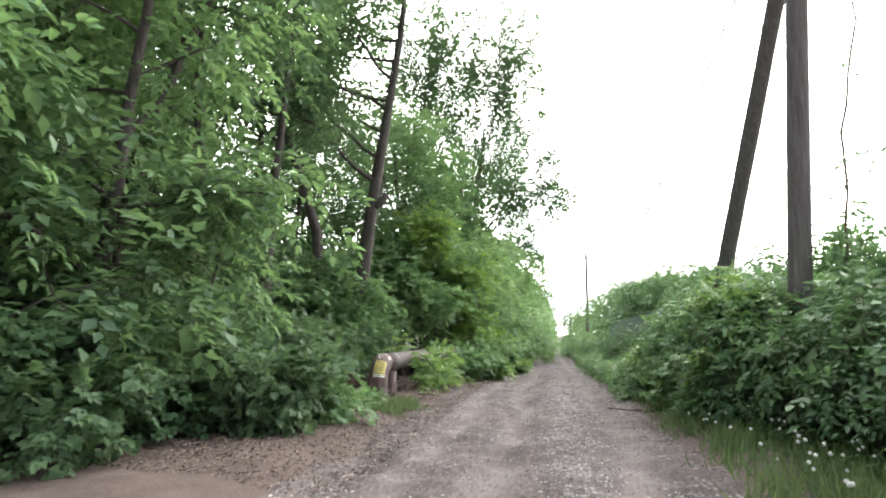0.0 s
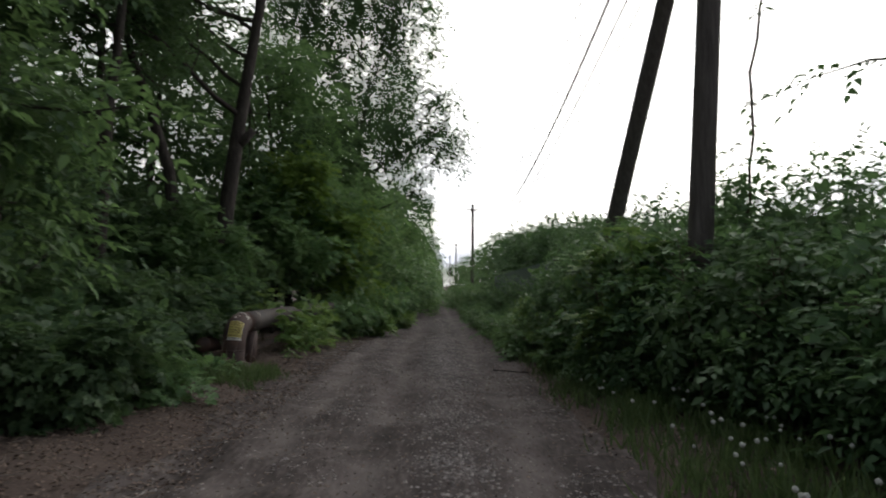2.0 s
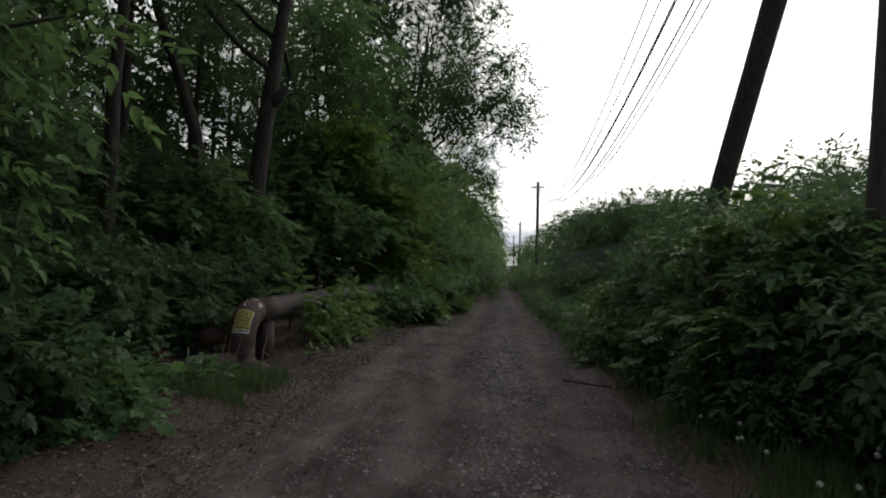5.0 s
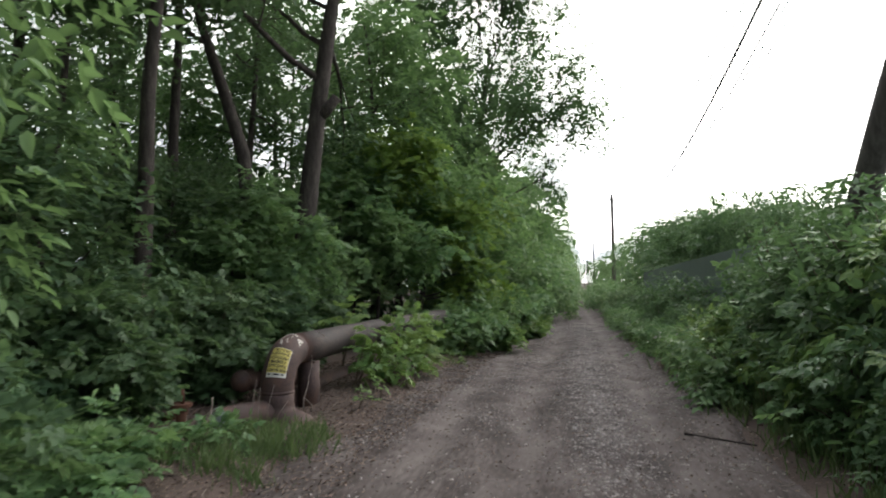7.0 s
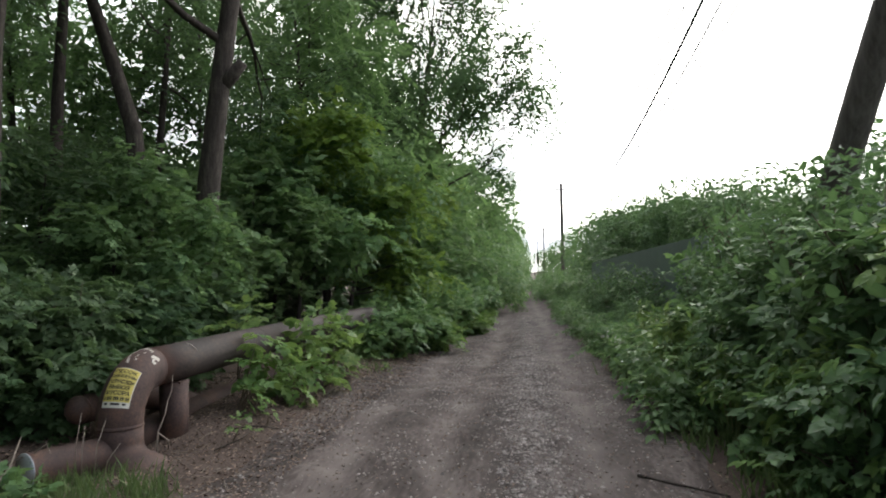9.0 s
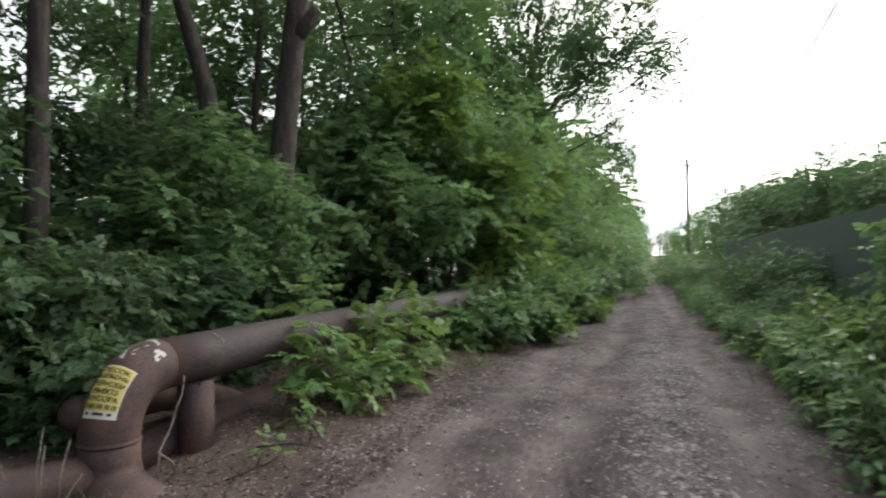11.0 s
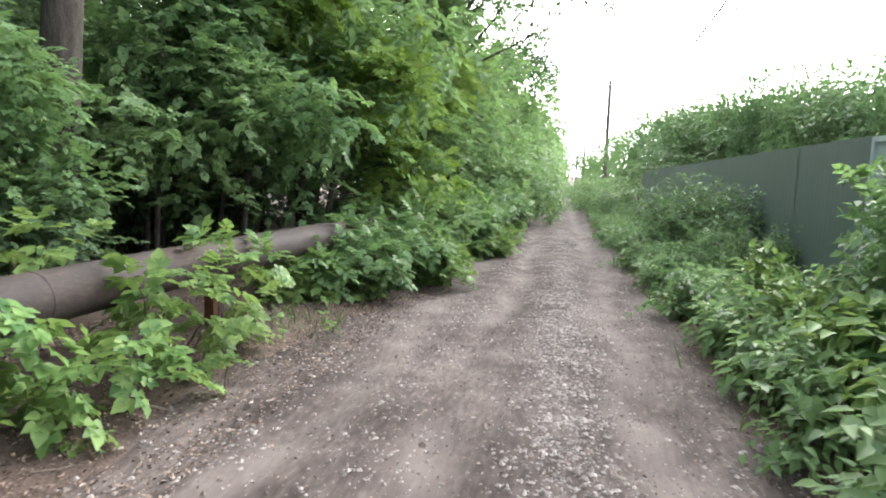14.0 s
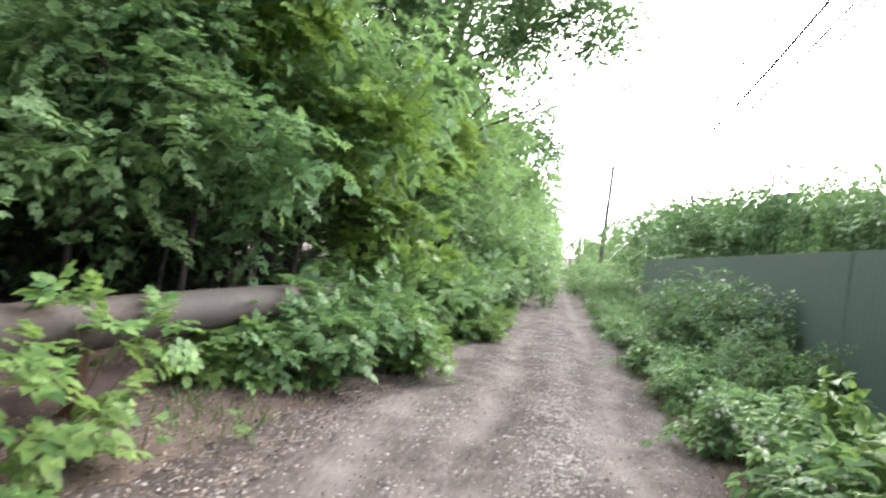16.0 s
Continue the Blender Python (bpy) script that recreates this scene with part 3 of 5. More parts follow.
stand(maple, [(-6.6, 16.4, 0.75), (-5.1, 16.1, 0.55), (-4.3, 26.5, 1.15), (-4.2, 30.5, 1.3), (-7.4, 21.8, 1.0), (-7.5, 26.0, 1.1), (-4.0, 24.6, 0.95), (-4.0, 33.0, 1.35)], rng)
stand(maple_b, [(-6.2, 5.0, 1.4), (-7.4, 11.6, 1.0), (-7.6, 13.2, 1.1), (-9.8, 7.5, 1.2), (-9.2, 16.5, 1.1), (-9.6, 20.2, 1.2), (-11.5, 10.0, 1.3), (-6.8, 1.5, 1.4), (-10.5, 2.0, 1.4), (-11.8, 25.0, 1.3), (-13.5, 18.0, 1.4), (-14, 7, 1.4), (-7.6, 16.4, 1.1), (-8.4, 13.0, 1.1), (-7.8, 9.6, 1.2), (-12.5, 14.0, 1.4), (-16, 24, 1.6), (-17, 15, 1.6), (-12, 30, 1.5), (-10.5, 35, 1.5), (-16, 33, 1.7)], rng)

# low shrubs at the wood's edge
w, c = grow(rng, 1.5, 0.022, (0.0, 0), 7, 0.15, 0.6, 0.3, 0.0, 2, 0.12, stems=4, spread=0.2)
shrub = plant("shrub", "low leafy green shrub at the wood's edge, darkened for shade", "shrub", place(-5.3, 10.3), rng, w, c, 95, 0.24, 5, 0.15, M_LEAF_SHADED, LEAF_COMPOUND, "edge shrubs", 0.3, "stem", "foliage", 0.35, M_TWIG)
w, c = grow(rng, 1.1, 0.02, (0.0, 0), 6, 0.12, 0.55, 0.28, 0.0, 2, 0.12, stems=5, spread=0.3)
shrub_b = plant("shrub", "spreading green shrub with broad leaves on the verge", "shrub", place(-4.1, 8.5), rng, w, c, 110, 0.24, 5, 0.15, M_LEAF_SHADED, LEAF_COMPOUND, "edge shrubs", 0.3, "stem", "foliage", 0.35, M_TWIG)
stand(shrub, [(-5.25, 12.3, 1.0), (-5.0, 13.6, 1.0), (-5.0, 15.2, 1.0), (-5.7, 14.4, 1.1), (-5.5, 9.2, 1.1), (-5.1, 6.6, 1.1), (-5.8, 7.6, 1.3), (-6.2, 12.2, 0.9), (-5.9, 11.0, 0.9), (-6.4, 9.8, 1.1), (-5.3, 5.4, 1.2), (-6.6, 6.6, 1.4)], rng)
stand(shrub_b, [(-4.75, 9.3, 1.0), (-4.7, 7.7, 1.1), (-3.95, 7.5, 0.8), (-5.35, 11.2, 1.0), (-5.6, 6.2, 1.1), (-5.3, 4.6, 1.1), (-7.0, 8.6, 1.3), (-5.0, 8.4, 1.1)], rng)

# undergrowth deep in the wood
w, c = grow(rng, 1.5, 0.022, (0.0, 0), 5, 0.15, 0.7, 0.34, 0.0, 1, 0.12, stems=3, spread=0.25)
under = plant("shrub", "green undergrowth shrub deep in the wood, darkened for shade", "shrub", place(-8.2, 20.0), rng, w, c, 95, 0.28, 6, 0.14, M_LEAF_SHADED, LEAF_PLAIN, "undergrowth", 0.3, "stem", "foliage", 0.35, M_TWIG)
stand(under, [(-7.4, 18.4, 1.3), (-8.4, 11.4, 1.4), (-7.8, 14.8, 1.4), (-8.6, 20.6, 1.5), (-6.2, 16.6, 1.0), (-10.4, 12.4, 1.6), (-10.8, 18.4, 1.7), (-9.4, 23.4, 1.6), (-7.0, 23.6, 1.2), (-13, 21, 1.9), (-13, 11, 1.9), (-16, 18, 2.2), (-12, 6, 1.8), (-9, 4, 1.6), (-19, 12, 2.4), (-20, 22, 2.4), (-18, 30, 2.4), (-13, 27, 2.0), (-10.2, 28.6, 1.9), (-12.4, 32.5, 2.2), (-15, 35, 2.4), (-8.2, 25.4, 1.5), (-11.2, 22.2, 1.8), (-15.5, 27, 2.3), (-20, 36, 2.8), (-9.2, 16.0, 1.6), (-11.5, 15, 1.8)], rng)

# hedge that closes on the track beyond the pipe
w, c = grow(rng, 1.15, 0.02, (0.1, 0), 6, 0.2, 0.55, 0.26, 0.0, 2, 0.12, stems=4, spread=0.3)
hedge = plant("hedge_shrub", "fresh green maple shrub growing through the pipeline", "shrub", place(-2.75, 20.1), rng, w, c, 95, 0.24, 5, 0.185, M_LEAF_FRESH, LEAF_COMPOUND, "roadside hedge", 0.3, "stem", "foliage", 0.2, M_TWIG)
w, c = grow(rng, 0.75, 0.012, (0.2, 0), 4, 0.3, 0.4, 0.2, 0.0, 2, 0.12, stems=4, spread=0.5)
low_hedge = plant("hedge_shrub", "low bright green maple seedlings at the foot of the hedge", "shrub", place(-2.45, 18.75), rng, w, c, 150, 0.2, 4, 0.17, M_LEAF_BRIGHT, LEAF_COMPOUND, "roadside hedge", 0.3, "stem", "foliage", 0.1, M_TWIG)
stand(hedge, [(-2.9, 19.0, 0.75), (-2.6, 21.0, 0.85), (-3.0, 21.8, 1.0), (-2.7, 23.0, 1.0), (-2.9, 24.2, 1.15), (-2.6, 25.4, 1.1), (-2.75, 26.8, 1.2), (-2.6, 28.2, 1.25), (-2.6, 29.8, 1.3), (-2.5, 31.4, 1.35), (-2.5, 33.2, 1.4), (-3.6, 23.4, 1.35), (-3.7, 26.0, 1.45)], rng)
stand(low_hedge, [(-2.35, 19.7, 0.9), (-2.2, 20.7, 1.0), (-2.25, 21.7, 0.95), (-2.1, 22.8, 0.9), (-2.15, 24.0, 1.0), (-2.1, 25.6, 1.0), (-2.05, 27.2, 1.05), (-2.1, 29.0, 1.1), (-2.7, 18.2, 0.8), (-2.05, 31.0, 1.1), (-2.0, 33.2, 1.2)], rng)

# the far wood, tree behind tree along the track
w, c = grow(rng, 7.5, 0.10, (0.06, 0), 15, 0.10, 2.9, 0.95, 0.0, 2, 0.08, to_road=0.25)
far_tree = plant("tree", "dense green roadside tree far along the track", "tree", place(-4.3, 35.5), rng, w, c, 23, 0.5, 6, 0.285, M_LEAF_FRESH, group="far roadside trees", droop=0.35)
far_spots = [(-3.9 + 0.4 * math.sin(i * 2.1) + 0.045 * i, 38 + i * 4.0 + (i * i) * 0.12, min(0.84 + 0.045 * i, 1.1) + 0.05 * (i % 4) + 0.012 * max(0, i - 6)) for i in range(25)]
stand(far_tree, far_spots, rng)
stand(far_tree, [(-23 - 2 * (i % 2), -2.0 + i * 6.5, 1.25) for i in range(11)], rng)
stand(far_tree, [(-8.5, 34.0 + i * 7, 1.25) for i in range(7)], rng)
w, c = grow(rng, 2.2, 0.03, (0.1, 0), 7, 0.1, 1.2, 0.55, 0.0, 2, 0.12, stems=4, spread=0.4)
far_shrub = plant("hedge_shrub", "green roadside shrub far along the track", "shrub", place(-2.5, 35.5), rng, w, c, 35, 0.36, 6, 0.205, M_LEAF_FRESH, group="roadside hedge", droop=0.35, wood_name="stem", crown_name="foliage", bark=M_TWIG)
stand(far_shrub, [(-2.4, 37 + i * 3.0 + i * i * 0.12, 1.05 + i * 0.03) for i in range(26)], rng)
# the trees that close the track's far end
stand(far_tree, [(-8 + i * 3.4 + math.sin(i * 1.9), 262 + 9 * math.sin(i * 2.3), (0.8 if i < 3 else 1.3) + 0.15 * math.sin(i * 1.3)) for i in range(14)], rng)

# more of the wood, deeper in
drng = np.random.default_rng(5)
stand(leafy, [(-12.6, 25.0, 1.05), (-16.0, 28.5, 1.2), (-20, 30, 1.3)], drng)
stand(tree_c, [(-10.5, 23.5, 1.0), (-18, 27, 1.1), (-14.0, 34.5, 1.1)], drng)
stand(maple_b, [(-10.5, 26.5, 1.6), (-13.5, 23.5, 1.7), (-8.8, 23.0, 1.3)], drng)

for x, y, k in ((-5.5, 18.9, 0.85), (-6.6, 20.2, 0.95), (-5.9, 21.2, 0.9)):
    copy_thing(maple, place(x, y, drng.uniform(0, 360), k, k))
for x, y, k in ((-5.2, 12.2, 0.75), (-4.85, 13.1, 0.8), (-5.4, 11.0, 0.75), (-4.6, 14.0, 0.7)):
    copy_thing(shrub_b, place(x, y, drng.uniform(0, 360), k, k * drng.uniform(0.9, 1.2)))
# Two trees added mainly so their crowns shade the shrubs at the edge.
copy_thing(big_tree, place(-9.4, 7.0, 140, 0.95))
copy_thing(leafy, place(-9.3, 10.2, 75, 1.0))

# ---- things: right of the track ----
w, c = grow(rng, 1.9, 0.022, (0.0, 0), 9, 0.06, 0.62, 0.34, 0.1, 2, 0.1, stems=5, spread=0.16)
c = [(x / max(1, math.hypot(x, y) / 0.9), y / max(1, math.hypot(x, y) / 0.9), z - 1.5 * max(0, math.hypot(x, y) - 0.35) * (z > 1.3), q) for x, y, z, q in c]
thicket = plant("shrub", "dense grey-green thicket shrub along the track", "shrub", place(3.35, 9.3), rng, w, c, 82, 0.26, 6, 0.118, M_LEAF_DULL, LEAF_OVAL, "thicket shrubs", 0.3, "stem", "foliage", 0.35, M_TWIG)
stand(thicket, [(3.55, 7.9, 0.95), (3.2, 10.6, 1.0), (3.2, 11.9, 1.0), (3.75, 6.6, 0.95), (4.0, 5.2, 0.9), (3.2, 13.2, 1.05), (3.2, 14.5, 1.0), (2.6, 10.0, 0.6), (2.6, 11.2, 0.6), (2.6, 12.4, 0.6), (2.6, 13.6, 0.6), (2.85, 8.8, 0.55)], rng)
w, c = grow(rng, 1.9, 0.022, (0.0, 0), 7, 0.2, 0.66, 0.36, 0.1, 2, 0.1, stems=4, spread=0.18)
thicket_b = plant("shrub", "tall grey-green shrub at the back of the thicket", "shrub", place(4.0, 8.6), rng, w, c, 90, 0.28, 6, 0.13, M_LEAF_DULL, LEAF_PLAIN, "thicket shrubs", 0.3, "stem", "foliage", 0.35, M_TWIG)
stand(thicket_b, [(4.0, 10.0, 1.12), (4.2, 11.4, 1.15), (4.1, 7.2, 1.1), (4.4, 5.8, 1.05), (5.1, 9.4, 1.25), (5.2, 7.8, 1.2), (5.3, 11.0, 1.25), (3.8, 3.8, 0.9), (4.9, 4.4, 1.1), (4.6, 12.8, 1.3), (4.7, 14.4, 1.25), (4.8, 16.2, 1.2)], rng)

trng = np.random.default_rng(17)
for x, y, s_, t_ in ((3.4, 12.6, 1.0, 1.3), (3.4, 13.8, 0.95, 1.32), (3.5, 15.0, 0.85, 1.42), (3.5, 16.2, 0.8, 1.45), (3.55, 17.2, 0.72, 1.4), (3.2, 11.6, 1.0, 1.2), (3.75, 9.5, 0.9, 1.3), (4.3, 9.2, 0.9, 1.22), (2.95, 14.6, 0.8, 0.9), (2.9, 15.6, 0.7, 0.85), (3.0, 13.4, 0.8, 0.95)):
    copy_thing(thicket if t_ > 1.16 else thicket_b, place(x, y, trng.uniform(0, 360), s_, t_))

# trees and bushes behind the fence
w, c = grow(rng, 4.0, 0.06, (0, 0), 12, 0.2, 1.3, 0.5, 0.3, 3, 0.1, stems=2, spread=0.12)
yard_tree = plant("tree", "bushy small tree standing behind the metal fence", "tree", place(6.3, 23.8, 0, 1.06), rng, w, c, 70, 0.34, 6, 0.14, M_LEAF_DULL, group="yard trees", droop=0.2)
stand(yard_tree, [(8.3, 18.2, 0.9), (5.5, 15.6, 0.82), (5.9, 9.6, 0.7), (6.4, 21.2, 1.04), (6.2, 26.4, 1.06), (6.4, 28.8, 1.12), (6.2, 31.2, 1.18), (6.3, 33.6, 1.26), (6.2, 36.0, 1.3), (6.2, 38.6, 1.3), (5.6, 41.2, 1.2), (8.6, 22.5, 1.1), (8.8, 29.0, 1.25), (8.8, 16.0, 0.85), (8.6, 35.0, 1.25), (6.0, 44.0, 1.3), (6.4, 47.5, 1.3), (6.0, 51.0, 1.3), (11.5, 21, 1.1), (9.8, 10.0, 0.7), (12, 27, 1.35), (7.2, 14.0, 0.7)], rng)
for x, y, k, t_ in ((5.6, 22.6, 0.5, 1.0), (5.4, 25.4, 0.5, 1.06), (5.8, 27.8, 0.5, 1.16), (5.5, 30.2, 0.55, 1.2), (5.7, 33.0, 0.5, 1.32), (5.4, 36.8, 0.55, 1.36)):
    copy_thing(yard_tree, place(x, y, trng.uniform(0, 360), k, t_))
stand(far_shrub, [(2.6, 41.5 + i * 2.6 + i * i * 0.12, 0.66 + 0.06 * (i % 3) + i * 0.006) for i in range(13)], rng)
stand(far_tree, [(5.6 + 0.3 * (i % 2), 43.5 + i * 5.5 + i * i * 0.6, 0.68 + 0.05 * (i % 3)) for i in range(10)], rng)

# ---- the pipeline on the left verge ----
AXIS_X, TOP_Z, PIPE_R, BEND_R = -3.38, 0.86, 0.19, 0.42
BEND_Y, BEND_Z = 12.43, TOP_Z - BEND_R


def bend(theta, phi, lift=0.0):
    """A point on the skin of the elbow: theta from the top to the front, phi round the pipe."""
    r = PIPE_R + lift
    out = BEND_R + r * math.cos(phi)
    return (AXIS_X + r * math.sin(phi), BEND_Y - out * math.sin(theta), BEND_Z + out * math.cos(theta))


def ring(shape, p, d, r, width, sides=28):
    """A raised weld seam round a pipe."""
    p, d = Vector(p), Vector(d).normalized()
    return shape.tube([p - d * width, p - d * width * 0.4, p + d * width * 0.4, p + d * width], (r, r + 0.006, r + 0.006, r), sides, False)


pipeline = thing("pipeline", Matrix(), "large grey-brown steel heating pipe with a rusty elbow, resting on posts", "pipe")
s = Shape()
far_end = Vector((-2.55, 29.0, TOP_Z - 0.33))
line = [Vector((AXIS_X, BEND_Y + 0.005, TOP_Z)), Vector((-3.36, 12.9, TOP_Z)), Vector((-3.25, 16.0, TOP_Z)), Vector((-3.08, 19.0, TOP_Z - 0.01)), Vector((-2.95, 21.5, TOP_Z - 0.1)), far_end]
s.tube(line, [PIPE_R] * 6, 32)
upper_pipe = part("upper_pipe", s.mesh("upper_pipe", M_PIPE, True), pipeline)
s = Shape()
s.tube([(AXIS_X, BEND_Y - BEND_R * math.sin(a), BEND_Z + BEND_R * math.cos(a)) for a in [radians(d) for d in range(-2, 91, 4)]], [PIPE_R + 0.002] * 24, 32, False)
elbow = part("elbow", s.mesh("elbow", M_RUST, True), pipeline, "rust-brown welded elbow")
s = Shape()
ry = BEND_Y - BEND_R
foot = ((0, 0, BEND_Z + 0.01, 0), (0, 0, 0.28, 0), (0.008, 0, 0.21, 0.004), (0.03, -0.012, 0.15, 0.016), (0.065, -0.03, 0.09, 0.04), (0.115, -0.05, 0.035, 0.075), (0.17, -0.07, -0.015, 0.115), (0.22, -0.09, -0.08, 0.145), (0.24, -0.1, -0.25, 0.15))
s.tube([(AXIS_X + x, ry + y, z) for x, y, z, _ in foot], [PIPE_R + r for _, _, _, r in foot], 32)
part("riser", s.mesh("riser", M_RUST, True), pipeline, "rust-brown riser flaring into the ground")
s = Shape()
ring(s, (AXIS_X, BEND_Y, TOP_Z), (0, 1, 0), PIPE_R - 0.001, 0.012)
part("weld_seam", s.mesh("weld_seam", M_RUST, True), elbow)
s = Shape()
ring(s, (AXIS_X, ry, BEND_Z - 0.02), (0, 0, 1), PIPE_R + 0.002, 0.012)
part("weld_seam", s.mesh("weld_seam", M_RUST, True), elbow)
s = Shape()
ring(s, (-3.30, 14.6, TOP_Z), (0.035, 1, 0), PIPE_R, 0.010)
part("weld_seam", s.mesh("weld_seam", M_PIPE, True), upper_pipe)


def skin_patch(name, spots, mat, label):
    """Flakes of old paint lying on the elbow: (theta, phi, half sizes) in degrees, with ragged edges."""
    sh = Shape()
    prng = random.Random(5)
    for th, ph, a, b, turn in spots:
        base, n = len(sh.v), 14
        sh.v.append(bend(radians(th), radians(ph), 0.004))
        for i in range(n):
            an = 2 * math.pi * i / n
            k = prng.uniform(0.6, 1.15)
            u, v = a * k * math.cos(an), b * k * math.sin(an)
            ct, st = math.cos(radians(turn)), math.sin(radians(turn))
            sh.v.append(bend(radians(th + u * ct - v * st), radians(ph + u * st + v * ct), 0.004))
        sh.f += [(base, base + 1 + i, base + 1 + (i + 1) % n) for i in range(n)]
    part(name, sh.mesh(name, mat), elbow, label)


ARC = ((31, 2), (28, -4), (24, -9), (19, -12), (14, -12), (9, -10), (5, -4), (4, 5), (5, 14), (6, 24), (8, 33))
skin_patch("paint_flake", [(ARC[i][0] + (ARC[i + 1][0] - ARC[i][0]) * f, ARC[i][1] + (ARC[i + 1][1] - ARC[i][1]) * f, 2.0 if (i + k) % 3 else 1.2, 3.6 if (i + k) % 2 else 2.2, 40 * i) for i in range(len(ARC) - 1) for k, f in enumerate((0, 0.5))], M_PAINT, "flaking white paint stroke")
skin_patch("paint_flake", [(13, 44, 3, 6, 20), (16, 52, 5, 4, 50), (11, 55, 3, 7, 0), (18, 60, 3, 4, 10)], M_PAINT, "flaking cream paint patch")
skin_patch("paint_flake", [(22, 10, 1.2, 4, 70), (14, 18, 1.4, 3, 20), (26, 16, 1.0, 3, 0)], M_PAINT, "small flakes of pale paint")
s = Shape()
d = Vector((0.035, 1, 0)).normalized()
mk = []
for i in range(7):
    a = radians(20 + i * 6.5)
    yy = 12.94 + 0.005 * i
    mk.append((-3.352 + (PIPE_R + 0.002) * math.sin(a), yy, TOP_Z + (PIPE_R + 0.002) * math.cos(a)))
s.tube(mk, [0.002, 0.005, 0.006, 0.006, 0.005, 0.004, 0.002], 6)
part("chalk_mark", s.mesh("chalk_mark", M_PAINT, True), upper_pipe, "short white painted stroke")

# the poster pasted round the elbow
poster = thing("poster", Matrix(), "yellow paper advertisement with black lettering pasted on the elbow", "poster")
TH0, TH1, PH0, PH1 = 38.5, 72.5, -16.0, 50.0


def sheet(u0, u1, v0, v1, lift, mat, name, parent, nu=10, nv=8, label=""):
    """A piece of paper on the elbow; u across and v down, from 0 to 1."""
    sh = Shape()
    for j in range(nv + 1):
        for i in range(nu + 1):
            u, v = u0 + (u1 - u0) * i / nu, v0 + (v1 - v0) * j / nv
            sh.v.append(bend(radians(TH0 + (TH1 - TH0) * v), radians(PH0 + (PH1 - PH0) * u), lift))
    for j in range(nv):
        for i in range(nu):
            a = j * (nu + 1) + i
            sh.f.append((a, a + nu + 1, a + nu + 2, a + 1))
    return part(name, sh.mesh(name, mat, True), parent, label)


sheet(-0.03, 1.03, -0.02, 1.03, 0.004, M_WHITE, "paper_border", poster, 20, 16, "white torn paper edge")
paper = sheet(-0.01, 1.0, 0.0, 0.885, 0.007, M_YELLOW, "paper", poster, 20, 16, "yellow printed paper")
LINES = (("ПЕСОК", 0.08, 0.92), ("ЩЕБЕНЬ", 0.04, 0.97), ("ЧЕРНОЗЕМ", 0.05, 0.95), ("ВЫВОЗ", 0.10, 0.86), ("МУСОРА", 0.05, 0.93))
for i, (word, u0, u1) in enumerate(LINES):
    cu = bpy.data.curves.new("lettering", "FONT")
    cu.body, cu.offset, cu.resolution_u = word, 0.014, 3
    tmp = bpy.data.objects.new("lettering", cu)
    scene.collection.objects.link(tmp)
    bpy.context.view_layer.update()
    me = bpy.data.meshes.new_from_object(tmp.evaluated_get(bpy.context.evaluated_depsgraph_get()))
    bpy.data.objects.remove(tmp)
    bm = bmesh.new()
    bm.from_mesh(me)
    bmesh.ops.triangulate(bm, faces=bm.faces[:])
    bmesh.ops.subdivide_edges(bm, edges=bm.edges[:], cuts=1, use_grid_fill=True)
    solo = bm.faces[:]
    for dx in (-0.024, 0.024):          # heavier strokes
        twin = bmesh.ops.duplicate(bm, geom=solo)["geom"]
        bmesh.ops.translate(bm, verts=[g for g in twin if isinstance(g, bmesh.types.BMVert)], vec=(dx, dx * 0.5, dx * 0.02))
    bm.to_mesh(me)
    bm.free()
    xs, ys = [v.co.x for v in me.vertices], [v.co.y for v in me.vertices]
    x0, x1, y0, y1 = min(xs), max(xs), min(ys), max(ys)
    v_top = 0.045 + i * 0.142
    for v in me.vertices:
        u = u0 + (u1 - u0) * (v.co.x - x0) / (x1 - x0)
        w_ = v_top + 0.108 * (y1 - v.co.y) / (y1 - y0)
        v.co = bend(radians(TH0 + (TH1 - TH0) * w_), radians(PH0 + (PH1 - PH0) * u), 0.012 + v.co.z)
    me.materials.clear()
    me.materials.append(M_BLACK)
    part("lettering", me, paper, "black printed word")
for v0, v1, bars, mat in ((0.765, 0.85, ((0.05, 0.10), (0.15, 0.20), (0.22, 0.27), (0.29, 0.34), (0.40, 0.45), (0.47, 0.52), (0.54, 0.59), (0.65, 0.70), (0.72, 0.77), (0.83, 0.88), (0.90, 0.95)), M_BLACK), (0.915, 0.965, ((0.10, 0.22), (0.34, 0.66), (0.76, 0.88)), M_BLACK)):
    for u0, u1 in bars:
        sheet(u0, u1, v0, v1, 0.0105, mat, "print_bar", paper, 3, 1)

# posts under the pipe, the lower pipe and its cut ends
post = thing("pipe_support", pose(-3.36, 12.83, land(-3.36, 12.83)), "short rust-brown steel post carrying the pipe", "support", "pipe supports")
s = Shape().tube([(0, 0, -0.2), (0, 0, 0.67 - land(-3.36, 12.83))], (0.14, 0.14), 20)
part("post", s.mesh("post", M_RUST, True), post)
s = Shape().box((-0.12, -0.09, 0.655 - land(-3.36, 12.83)), (0.12, 0.09, 0.675 - land(-3.36, 12.83)))
part("saddle", s.mesh("saddle", M_RUST), post)
post_b = thing("pipe_support", pose(-3.22, 16.62, land(-3.22, 16.62)), "narrow red-rusted post under the pipe", "support", "pipe supports")
s = Shape().box((-0.05, -0.05, -0.2), (0.05, 0.05, 0.46))
part("post", s.mesh("post", M_RUST_RED), post_b)
s = Shape().box((-0.14, -0.07, 0.45), (0.14, 0.07, 0.47))
